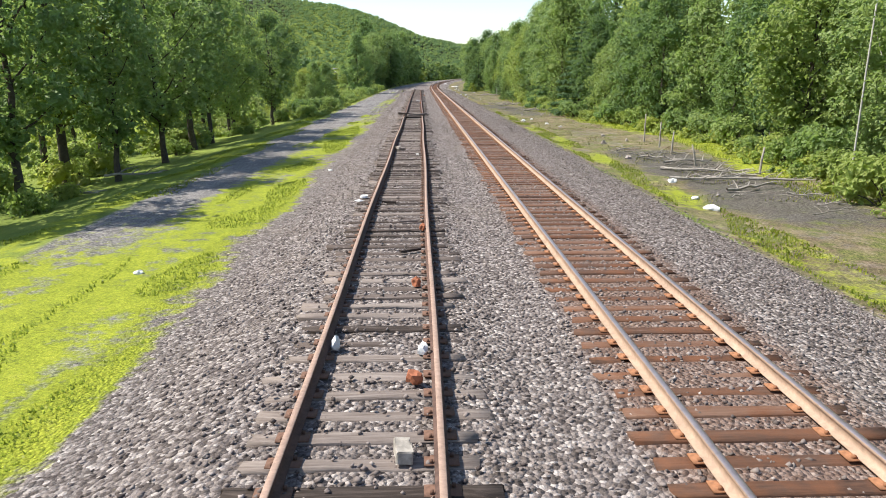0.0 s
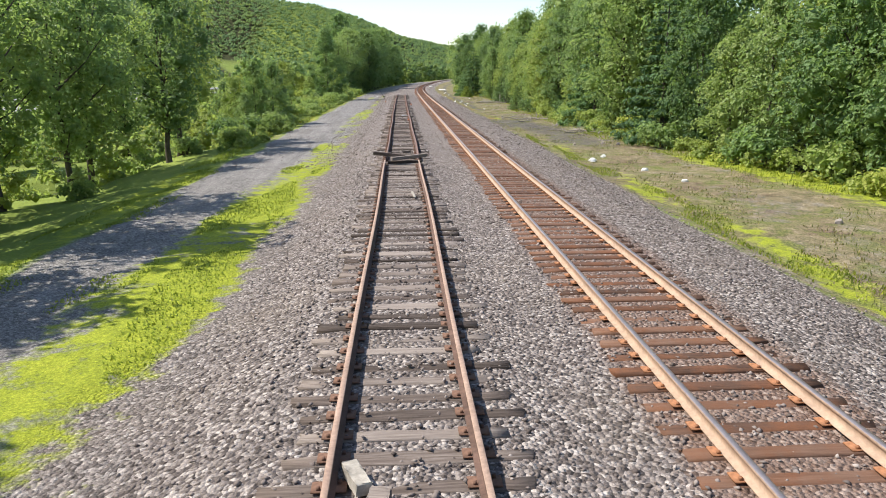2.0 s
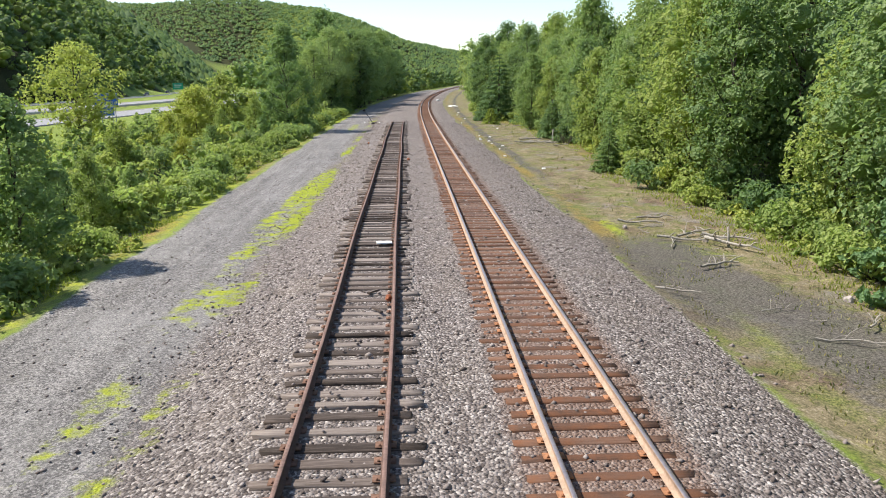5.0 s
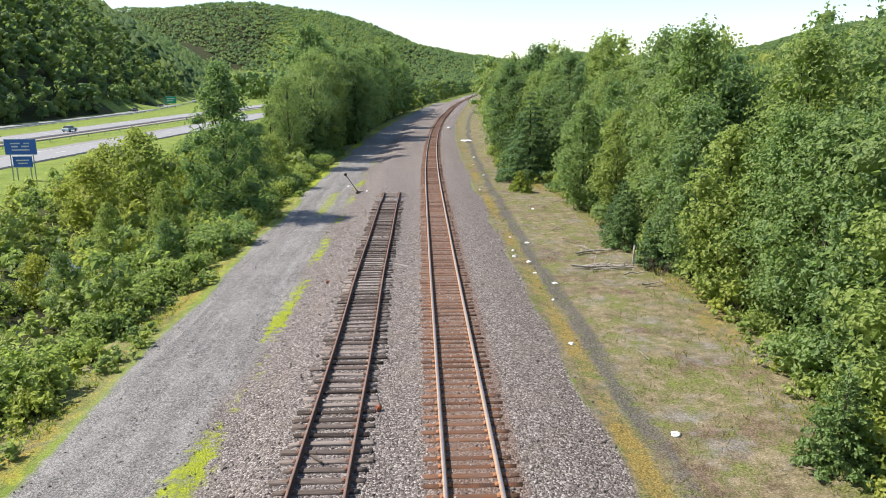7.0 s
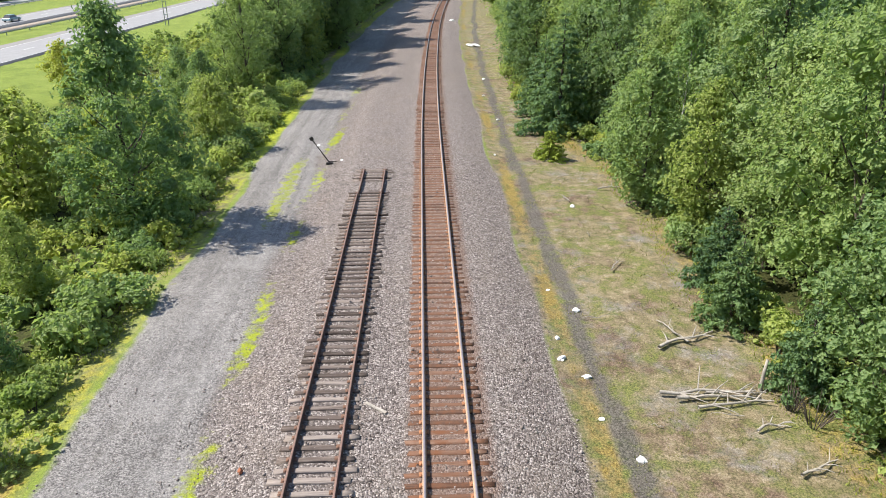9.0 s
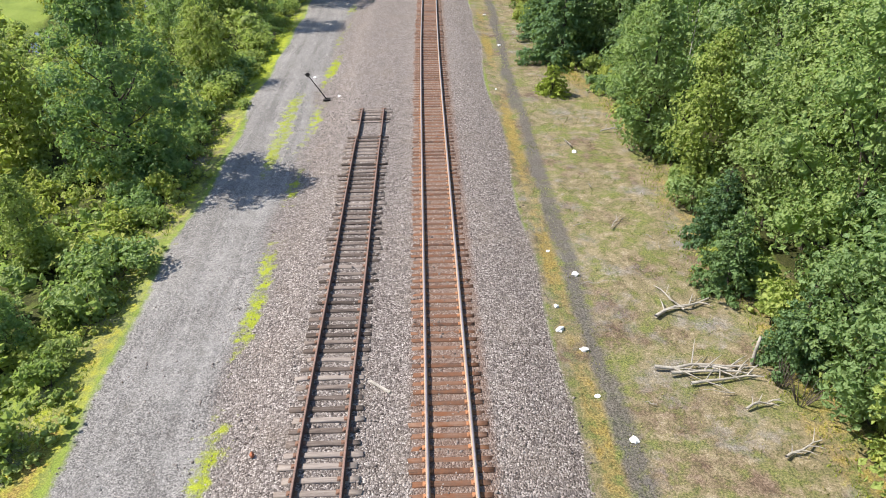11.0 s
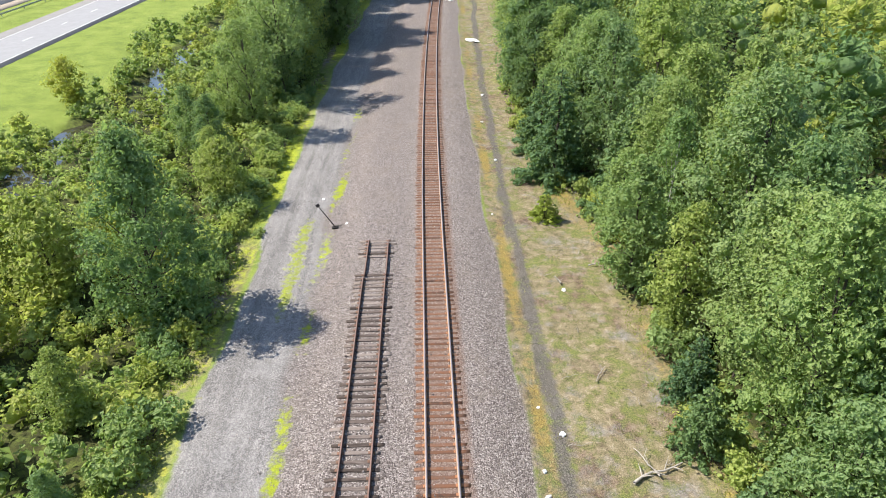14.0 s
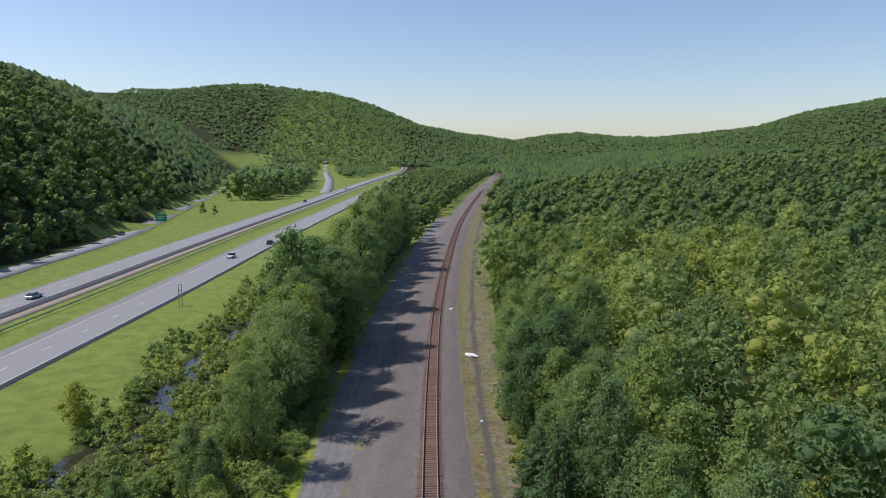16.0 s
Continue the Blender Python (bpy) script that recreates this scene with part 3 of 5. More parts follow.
def leaf_cloud(rng, lobes, count, size, shell=(0.3, 1.14), droop=0.15, flat=0.82, loose=0.5):
    """Leaf sprigs over the boughs of a crown, turned outwards from the bough that bears them."""
    lobes = np.asarray(lobes, dtype=float)
    area = lobes[:, 3] ** 2
    pick = rng.choice(len(lobes), count, p=area / area.sum())
    d = rng.normal(size=(count, 3))
    d[:, 2] += 0.40
    d /= np.linalg.norm(d, axis=1)[:, None]
    far = shell[0] + (shell[1] - shell[0]) * rng.random(count) ** 0.6
    stray = rng.random(count) < 0.05
    far = np.where(stray, far * 1.15, far)
    c = lobes[pick, :3] + d * (lobes[pick, 3] * far)[:, None] * np.array([1, 1, flat])
    up = d * 0.85 + rng.normal(size=(count, 3)) * loose
    up[:, 2] += 0.35
    return sprigs(rng, c, up, size, droop)


def ico(level):
    bm = bmesh.new()
    bmesh.ops.create_icosphere(bm, subdivisions=level, radius=1.0)
    bm.verts.index_update()
    v = np.array([tuple(p.co) for p in bm.verts])
    f = np.array([[p.index for p in q.verts] for q in bm.faces])
    bm.free()
    return v, f


ICO1 = ico(1)


def core(rng, blobs, shape, scale=0.60):
    """The dense inside of a crown: one uneven lump for each blob."""
    vs, fs, n0 = [], [], 0
    for x, y, z, r in blobs:
        v = shape[0] * (1 + rng.uniform(-0.24, 0.18, (len(shape[0]), 1)))
        vs.append(v * r * scale * np.array([1, 1, 0.85]) + np.array([x, y, z]))
        fs.append(shape[1] + n0)
        n0 += len(v)
    return np.concatenate(vs), np.concatenate(fs)


def crown_lobes(rng, h, low, rad, count, lean=0.0, peak=0.4, taper=0.0, fat=0.36):
    """Boughs set round an uneven egg between the heights low and h, some of them well inside it."""
    out = []
    for i in range(count):
        f = (i + rng.uniform(0.1, 0.9)) / count
        prof = (f / peak) ** 0.45 if f < peak else (1 - ((f - peak) / (1 - peak)) ** (2.2 - 1.0 * taper)) ** (0.5 + 0.4 * taper)
        prof = max(prof, 0.3 - 0.12 * taper)
        a = i * 2.4 + rng.uniform(-0.5, 0.5)
        r = rng.uniform(0.75, 1.3) * fat * rad * (0.72 + 0.28 * prof)
        q = max(rad * prof * rng.uniform(0.78, 1.12) - r * 0.7, 0) * (0.45 if i % 4 == 3 else 1.0)
        z = low + (h - low - 0.6 * r) * f
        out.append((q * math.cos(a) + lean * z, q * math.sin(a), z - 0.12 * q * (1 - f), r))
    out.append((lean * h, 0.0, h - 0.3 * rad, (0.30 - 0.14 * taper) * rad))
    return out


def crown_mesh(rng, lobes, leaves, size, shape, scale, droop=0.15, flat=0.84):
    v, f = leaf_cloud(rng, lobes, leaves, size, (0.3, 1.14), droop, flat)
    cv, cf = core(rng, lobes, shape, scale)
    return np.concatenate([v, cv]), f, cf + len(v)


def broadleaf(name, seed, h, low, rad, boughs, leaves, size, trunk_r, material, label, bark=None, lean=0.0, taper=0.0, peak=0.4, fat=0.38, scale=0.42):
    """Trunk, a limb to each second bough, and a crown of leaf sprigs over the boughs."""
    rng = np.random.default_rng(seed)
    lobes = crown_lobes(rng, h, low, rad, boughs, lean, peak, taper, fat)
    root = tagged(new(name), label, "tree")
    pts = [(lean * z + rng.uniform(-0.1, 0.1), rng.uniform(-0.1, 0.1), z) for z in np.linspace(-0.4, h * 0.9, 8)]
    pieces = [tube_np(pts, [trunk_r * (1.3 if i == 0 else 1 - i / 8.5) for i in range(8)], 7)]
    for x, y, z, r in lobes[::2]:
        z0 = max(z * 0.66, low * 0.6)
        s = Vector((lean * z0, 0, z0))
        e = Vector((x, y, z))
        m = s.lerp(e, 0.5) + Vector((0, 0, -0.06 * (e - s).length))
        rr = trunk_r * 0.34
        pieces.append(tube_np([s, m, e], [rr, rr * 0.6, 0.015], 4))
    v, f = join_np(pieces)
    part_np("trunk", smooth(mesh_np("trunk", v, f)), bark or M_BARK, root)
    v, f, cf = crown_mesh(rng, lobes, leaves, size, ICO1, scale)
    part_np("crown", soft_core(mesh_np("crown", v, f, cf), len(f)), material, root)
    return root


def pine(name, seed, h, rad, leaves, size, label, low=0.6, needles=None):
    """Conifer: whorls of drooping boughs with needle sprays."""
    rng = np.random.default_rng(seed)
    root = tagged(new(name), label, "tree")
    pieces = [tube_np([(0, 0, -0.3), (0.05, 0, h * 0.5), (0, 0.03, h)], [0.02 * h, 0.012 * h, 0.01], 7)]
    bl = []
    z = low
    while z < h * 0.97:
        f = (z - low) / (h - low)
        reach = rad * (1 - f) ** 0.8 * rng.uniform(0.85, 1.1) + 0.15
        nb = max(4, int(7 - 2 * f))
        a0 = rng.uniform(0, 6.28)
        for i in range(nb):
            a = a0 + i * 6.283 / nb + rng.uniform(-0.25, 0.25)
            e = Vector((reach * math.cos(a), reach * math.sin(a), z - 0.12 * reach))
            pieces.append(tube_np([(0, 0, z), e], [0.02, 0.006], 4))
            for q in (0.45, 0.72, 1.0):
                bl.append((e.x * q, e.y * q, z - 0.10 * reach * q + 0.05, max(0.12, reach * (0.26 - 0.06 * q))))
        z += (0.42 + 0.30 * (1 - f)) * h / 9.0
    v, f = join_np(pieces)
    part_np("trunk", smooth(mesh_np("trunk", v, f)), M_BARK, root)
    v, f = leaf_cloud(rng, bl, leaves, size, (0.3, 1.25), 0.25, 0.42, 0.3)
    cv, cf = core(rng, bl, ICO1, 0.5)
    part_np("crown", soft_core(mesh_np("crown", np.concatenate([v, cv]), f, cf + len(v)), len(f)), needles or M_NEEDLE, root)
    return root


def shrub(name, seed, h, rad, blobs, leaves, size, material, label):
    rng = np.random.default_rng(seed)
    root = tagged(new(name), label, "shrub")
    bl = []
    for i in range(blobs):
        a, q = rng.uniform(0, 6.28), rad * math.sqrt(rng.uniform(0, 1)) * 0.75
        r = rng.uniform(0.28, 0.45) * rad
        bl.append((q * math.cos(a), q * math.sin(a), rng.uniform(0.25, 0.85) * h * (1 - 0.45 * q / rad), r))
    pieces = [tube_np([(x * 0.15, y * 0.15, -0.2), (x * 0.6, y * 0.6, z * 0.6), (x, y, z)], [0.035, 0.022, 0.008], 5) for x, y, z, r in bl]
    v, f = join_np(pieces)
    part_np("stem", mesh_np("stem", v, f), M_BARK, root)
    v, f = leaf_cloud(rng, bl, leaves, size)
    cv, cf = core(rng, bl, ICO1, 0.45)
    part_np("crown", soft_core(mesh_np("crown", np.concatenate([v, cv]), f, cf + len(v)), len(f)), material, root)
    return root


GREEN_LABEL = "leafy green broadleaf tree at the edge of the woods"
SHADE_LABEL = "green shade tree with bare lower trunk beside the grass verge"
EDGE = [
    broadleaf("broadleaf_tree", 1, 12.5, 0.9, 3.5, 34, 7400, 0.24, 0.16, M_LEAF, GREEN_LABEL),
    broadleaf("broadleaf_tree", 2, 11.0, 0.7, 3.1, 30, 5200, 0.265, 0.14, M_LEAF_DARK, GREEN_LABEL, None, 0.0, 0.2),
    broadleaf("broadleaf_tree", 3, 14.0, 1.0, 3.7, 36, 6600, 0.265, 0.18, M_LEAF_DARK, "tall dark green broadleaf tree at the edge of the woods", None, 0.01, 0.1),
    broadleaf("broadleaf_tree", 4, 9.0, 0.4, 2.5, 28, 4400, 0.25, 0.11, M_LEAF, "young bright green broadleaf tree beside the grass strip", None, 0.0, 0.3, 0.35),
    broadleaf("birch_tree", 5, 12.0, 1.2, 2.5, 28, 3600, 0.265, 0.10, M_LEAF, "slender pale-barked birch with light green leaves", M_BIRCH, 0.01, 0.3),
]
GIANTS = [
    broadleaf("broadleaf_tree", 6, 22.0, 1.5, 5.6, 40, 3800, 0.60, 0.32, M_LEAF, "tall full green tree between railway and stream"),
    broadleaf("broadleaf_tree", 7, 19.0, 1.2, 5.0, 36, 3400, 0.57, 0.28, M_LEAF_DARK, "tall full green tree between railway and stream"),
]
TALL = [
    broadleaf("shade_tree", 11, 12.5, 2.6, 3.7, 30, 5400, 0.265, 0.20, M_LEAF, SHADE_LABEL, None, 0.03, 0.0, 0.45, 0.35, 0.35),
    broadleaf("shade_tree", 12, 11.0, 2.2, 3.4, 26, 4800, 0.26, 0.17, M_LEAF_DARK, SHADE_LABEL, None, -0.05, 0.0, 0.45, 0.35, 0.35),
    broadleaf("shade_tree", 13, 13.5, 3.0, 3.6, 30, 5000, 0.27, 0.19, M_LEAF, "tall green tree with open crown above shrubs", None, 0.02, 0.0, 0.5, 0.31, 0.3),
]
PINES = [
    pine("white_pine", 21, 9.5, 2.8, 3400, 0.36, "blue-green white pine at the edge of the woods"),
    pine("white_pine", 22, 7.0, 2.3, 2800, 0.32, "blue-green young pine at the edge of the woods"),
]
SMALL_PINE = pine("pine_sapling", 23, 2.4, 1.15, 1500, 0.17, "small bright green pine sapling on dry grass", 0.1, M_YOUNG)
SHRUBS = [
    shrub("leafy_shrub", 31, 1.9, 1.6, 9, 640, 0.26, M_SHRUB, "leafy light green shrub in the swamp thicket"),
    shrub("leafy_shrub", 32, 2.6, 1.9, 10, 720, 0.29, M_LEAF, "leafy green shrub in the swamp thicket"),
    shrub("leafy_shrub", 33, 1.3, 1.3, 7, 540, 0.21, M_SHRUB, "low yellow-green shrub beside the cinder road"),
]
OLIVE = broadleaf("willow_tree", 41, 11.0, 2.4, 5.4, 34, 3600, 0.32, 0.16, M_SHRUB, "grey-green spreading willow with several bare stems", None, 0.0, 0.0, 0.55, 0.28, 0.3)
WILLOW = broadleaf("willow_shrub", 43, 6.5, 0.5, 2.7, 24, 2600, 0.29, 0.08, M_WILLOW, "bushy yellow-green willow standing in the swamp", None, 0.0, 0.0, 0.45, 0.40)
PYRAMID = broadleaf("maple_tree", 42, 14.1, 0.8, 4.2, 46, 8800, 0.27, 0.20, M_LEAF, "tall pyramid-shaped green tree beside the cinder road", None, 0.0, 0.6, 0.28, 0.29)
used = set()
rnd = random.Random(7)


def plant(proto, x, y, scale=1.0, turn=None, group=""):
    """Stands a tree on the ground; the first one of a kind is the built one itself."""
    m = Matrix.Translation((x, y, lay(x, y) - 0.05)) @ Matrix.Rotation(rnd.uniform(0, 6.28) if turn is None else turn, 4, "Z")
    if proto.name in used:
        ob = copy_thing(proto, m)
    else:
        used.add(proto.name)
        ob = proto
        ob.matrix_basis = m
    ob.scale = (scale * rnd.uniform(0.93, 1.07), scale * rnd.uniform(0.93, 1.07), scale * rnd.uniform(0.95, 1.06))
    if group:
        ob["group"] = group
    return ob


# east edge of the woods: a front row, then two rows behind it
EDGE_U_Y = np.array([-20.0, 0, 16, 35, 46, 61, 69, 80, 96, 103, 115, 128, 135, 140, 146, 155, 167, 175, 181, 193, 200, 218, 245, 287, 379])
EDGE_U = np.array([15.5, 15.5, 15.5, 18.5, 19.2, 17.2, 16.8, 15.8, 16.2, 16.6, 16.0, 18.0, 18.6, 18.4, 17.6, 18.2, 18.2, 16.8, 15.0, 13.8, 14.0, 14.8, 15.0, 15.6, 17.0])
y = 2.0
while y < 236:
    u0 = float(np.interp(y, EDGE_U_Y, EDGE_U)) + 1.2
    pick = rnd.random()
    proto = PINES[int(pick * 2)] if abs(y - 72) < 3 or abs(y - 88) < 3 else (SHRUBS[1] if pick < 0.10 else EDGE[3] if pick < 0.40 else EDGE[1] if pick < 0.62 else EDGE[4] if pick < 0.74 else EDGE[0])
    s = rnd.uniform(0.8, 1.2)
    if not 104 < y < 194:
        plant(proto, u0 + rnd.uniform(-0.3, 0.9) + float(shift(y)), y, s, group="trees along the east edge of the woods")
    y += rnd.uniform(3.0, 4.6)
# the stretch that the camera looks down upon: each tree in its place
for proto, x, y, s in ((EDGE[2], 17.6, 105.5, 0.86), (EDGE[0], 17.4, 109.6, 0.95), (EDGE[4], 18.4, 113.6, 0.95), (PINES[1], 15.0, 117.7, 0.46), (EDGE[1], 18.2, 118.5, 0.98), (EDGE[3], 19.0, 122.6, 1.1),
                       (EDGE[1], 19.2, 126.6, 0.95), (EDGE[0], 19.8, 131.0, 0.86), (EDGE[3], 18.4, 134.2, 1.05), (EDGE[1], 18.3, 138.2, 0.96), (PINES[1], 17.4, 141.0, 0.55), (PINES[1], 16.9, 146.2, 0.62), (EDGE[0], 20.4, 144.6, 1.18),
                       (PINES[1], 17.8, 150.0, 0.66), (EDGE[0], 21.0, 151.6, 1.0), (EDGE[3], 18.8, 155.6, 1.0), (EDGE[3], 17.3, 161.2, 1.06), (EDGE[4], 20.8, 165.4, 0.9), (EDGE[3], 18.4, 168.4, 0.85), (PINES[0], 19.8, 173.0, 0.95),
                       (PINES[0], 15.4, 179.3, 1.08), (EDGE[1], 18.2, 183.0, 0.92), (PINES[1], 15.2, 186.6, 1.1), (EDGE[3], 16.6, 190.4, 0.9), (EDGE[4], 24.6, 174.3, 0.86)):
    plant(proto, x, y, s, group="trees along the east edge of the woods")
for row, (gap, off) in enumerate(((5.4, 4.8), (6.0, 9.8))):
    y = (4.0, 128.0)[row]
    while y < (232, 222)[row]:
        u0 = float(np.interp(y, EDGE_U_Y, EDGE_U)) + off
        proto = rnd.choice((EDGE[0], EDGE[2], EDGE[0], EDGE[4], EDGE[1], EDGE[2]))
        plant(proto, u0 + rnd.uniform(-1.1, 1.1) + float(shift(y)), y, rnd.uniform(0.85, 1.32) * (1.08 if y < 135 else 0.95), group="trees in the woods")
        y += gap * rnd.uniform(0.75, 1.25) * (1.35 if y < 100 else 1.0)

y = 6.0
while y < 215:
    u0 = float(np.interp(y, EDGE_U_Y, EDGE_U)) + 0.3
    plant(rnd.choice(SHRUBS), u0 + rnd.uniform(-0.4, 0.7) + float(shift(y)), y, rnd.uniform(0.6, 1.15), group="shrubs at the foot of the woods")
    y += rnd.uniform(1.7, 3.4)

# west side
for k in range(22):
    y = 14 + k * 3.0 + rnd.uniform(-0.8, 0.8)
    plant(rnd.choice(SHRUBS), -13.6 - rnd.random() * 8 , y, rnd.uniform(0.6, 1.15), group="shrubs under the verge trees")
for i, x, y, s in ((1, -16.0, 26, 1.0), (0, -17.4, 33, 1.1), (1, -14.8, 40, 0.95), (0, -15.4, 47, 1.0), (2, -15.6, 52.2, 0.85), (1, -17.5, 57, 0.9), (2, -16.8, 62, 0.82), (0, -17.5, 66, 0.95), (1, -13.9, 31, 0.8), (2, -17.5, 20, 0.9),
                   (1, -14.6, 71, 0.92), (0, -15.5, 76, 0.8), (2, -22, 40, 1.0), (0, -24, 52, 1.0), (1, -21, 18, 1.0), (0, -19, 9, 1.0), (2, -26, 28, 1.0), (2, -22, 84, 0.75), (1, -30, 60, 0.9), (0, -29, 74, 0.8)):
    plant(TALL[i], x, y, s * 1.14, group="trees along the grass verge")
for p, x, y, s in ((EDGE[3], -12.2, 94.5, 0.74), (EDGE[3], -13.2, 91.0, 0.7), (EDGE[3], -14.0, 97.5, 0.5)):
    plant(p, x, y, s)
plant(OLIVE, -37.6, 156.5, 1.12)
plant(PYRAMID, -13.5, 158.9, 1.0)
plant(TALL[2], -14.0, 192.6, 0.98)
plant(EDGE[1], -17.5, 197.5, 0.9)
plant(EDGE[3], -16.8, 186.0, 0.8)
for p, x, y, s in ((WILLOW, -22.2, 163.4, 1.35), (WILLOW, -26.5, 166.5, 1.15), (WILLOW, -24.0, 157.0, 1.1), (WILLOW, -31.5, 170.0, 0.8), (WILLOW, -19.8, 169.5, 0.9), (WILLOW, -40.5, 209.0, 1.0), (WILLOW, -24.0, 180.0, 0.7),
                   (WILLOW, -13.2, 176.0, 0.95), (EDGE[3], -15.3, 180.5, 0.72), (EDGE[3], -15.6, 150.2, 0.62), (EDGE[3], -18.6, 147.4, 0.5), (EDGE[3], -13.4, 143.4, 0.42), (EDGE[1], -17.0, 137.5, 0.42), (WILLOW, -21.5, 143.0, 0.6), (WILLOW, -24.0, 133.0, 0.6)):
    plant(p, x, y, s, group="young trees in the swamp")
for k in range(34):
    y = 203 + k * 1.5 + rnd.uniform(-1, 1)
    lo = -9.6 if y > 232 else -12.6
    u0 = lo - rnd.random() ** 1.2 * 7 - 0.4
    plant(rnd.choice((EDGE[0], EDGE[1], EDGE[2], TALL[2])), u0 + float(shift(y)), y, rnd.uniform(0.85, 1.3), group="trees between the railway and the stream")
for k in range(40):
    y = 232 + k * 3.6 + rnd.uniform(-1.2, 1.2)
    u0 = -11.8 - rnd.random() * 10
    plant(GIANTS[k % 2], u0 + float(shift(y)), y, rnd.uniform(0.72, 1.08), group="tall trees between the railway and the stream")
for x, y, s in ((-13.0, 86, 0.5), (-14.5, 89, 0.6), (-12.6, 101, 0.42), (-15.2, 104, 0.5), (-13.6, 108, 0.4), (-17.5, 98, 0.6), (-19, 110, 0.5), (-24, 106, 0.55), (-22, 170, 0.5), (-17, 168, 0.55), (-24, 182, 0.6), (-20, 190, 0.7)):
    plant(EDGE[3 if s < 0.55 else 1], x, y, s, group="young trees in the swamp")
plant(SMALL_PINE, 13.3, 171.5, 1.0)
# shrubs next to the cinder road and along the stream
for k in range(88):
    y = 76 + k * 1.5 + rnd.uniform(-0.8, 0.8)
    plant(rnd.choice(SHRUBS), -10.9 - rnd.random() * 2.0 + float(shift(y)), y, rnd.uniform(0.6, 1.15), group="shrubs beside the cinder road")
for k in range(34):
    y = 95 + rnd.random() * 120
    plant(rnd.choice(SHRUBS), -15 - rnd.random() * 12, y, rnd.uniform(0.8, 1.35), group="shrubs in the swamp")


# ---- the joined woods ----
def proto_np(seed, h, low, rad, boughs, leaves, size, shape, scale, fat=0.36, taper=0.0):
    rng = np.random.default_rng(seed)
    return crown_mesh(rng, crown_lobes(rng, h, low, rad, boughs, 0.0, 0.45, taper, fat), leaves, size, shape, scale)


def woods(name, protos, places, label, category, material, seed, squash=1.0):
    """Many crowns joined into one mesh."""
    rng = np.random.default_rng(seed)
    V, Q, T, tone, n0 = [], [], [], [], 0
    pick = rng.integers(0, len(protos), len(places))
    ang = rng.uniform(0, 6.28, len(places))
    for i, (x, y, z, s) in enumerate(places):
        v, q, t = protos[pick[i]]
        c, sn = math.cos(ang[i]), math.sin(ang[i])
        w = np.empty_like(v)
        w[:, 0] = (v[:, 0] * c - v[:, 1] * sn) * s + x
        w[:, 1] = (v[:, 0] * sn + v[:, 1] * c) * s + y
        w[:, 2] = v[:, 2] * s * squash + z
        V.append(w)
        Q.append(q + n0)
        T.append(t + n0)
        tone.append(np.full(len(v), rng.random(), dtype=np.float32))
        n0 += len(v)
    me_ = mesh_np(name, np.concatenate(V), np.concatenate(Q) if len(Q[0]) else None, np.concatenate(T), np.concatenate(tone))
    soft_core(me_, sum(len(q) for q in Q))
    ob = part_np(name, me_, material)
    return tagged(ob, label, category, kind="stuff")


def scatter(seed, x0, x1, y0, y1, gap, keep):
    """Uneven places on a loose grid for which keep(u, x, y) holds."""
    rng = np.random.default_rng(seed)
    gx, gyy = np.meshgrid(np.arange(x0, x1, gap), np.arange(y0, y1, gap))
    x = gx.ravel() + rng.uniform(-0.45, 0.45, gx.size) * gap
    y_ = gyy.ravel() + rng.uniform(-0.45, 0.45, gx.size) * gap
    ok = keep(x - shift(y_), x, y_)
    x, y_ = x[ok], y_[ok]
    return x, y_, height(x, y_), rng


def places(seed, area, gap, keep, s0, s1, sink=0.0):
    x, y_, z, rng = scatter(seed, *area, gap, keep)
    return list(zip(x, y_, z - sink, rng.uniform(s0, s1, len(x))))


EMPTY_Q = np.zeros((0, 4), dtype=int)
OCTA = np.array([(1, 0, 0), (0, 1, 0), (-1, 0, 0), (0, -1, 0), (0, 0, 1), (0, 0, -0.6)], dtype=float)
OCTF = np.array([(0, 1, 4), (1, 2, 4), (2, 3, 4), (3, 0, 4), (1, 0, 5), (2, 1, 5), (3, 2, 5), (0, 3, 5)])
MID = [proto_np(50 + i, 9.5 + i * 0.9, 1.0, 3.3 + 0.35 * i, 16, 820, 0.42, ICO1, 0.44, 0.42, 0.1 * i) for i in range(5)]
FAR = [proto_np(60 + i, 11, 1.5, 3.9, 5, 40, 1.6, ICO1, 0.75, 0.50) for i in range(5)]


def lump(seed):
    """A far crown: the upper halves of a few boughs."""
    rng = np.random.default_rng(seed)
    vs, fs = [], []
    for k in range(4):
        v = OCTA[:5] * (1 + rng.uniform(-0.25, 0.25, (5, 1))) * np.array([3.2, 3.2, 3.6]) * rng.uniform(0.7, 1.15)
        vs.append(v + np.array([rng.uniform(-3.6, 3.6), rng.uniform(-3.6, 3.6), 6.0 + rng.uniform(-1.6, 2.0)]))
        fs.append(OCTF[:4] + 5 * k)
    return np.concatenate(vs), EMPTY_Q, np.concatenate(fs)


LUMPS = [lump(70 + i) for i in range(6)]


def east_edge(yv):
    return np.interp(yv, EDGE_U_Y, EDGE_U)


def in_sight(x, yv):
    """Within the broad wedge of ground that the valley view covers."""
    return np.abs(x - 3.4) < (yv - 100) * 0.78 + 30


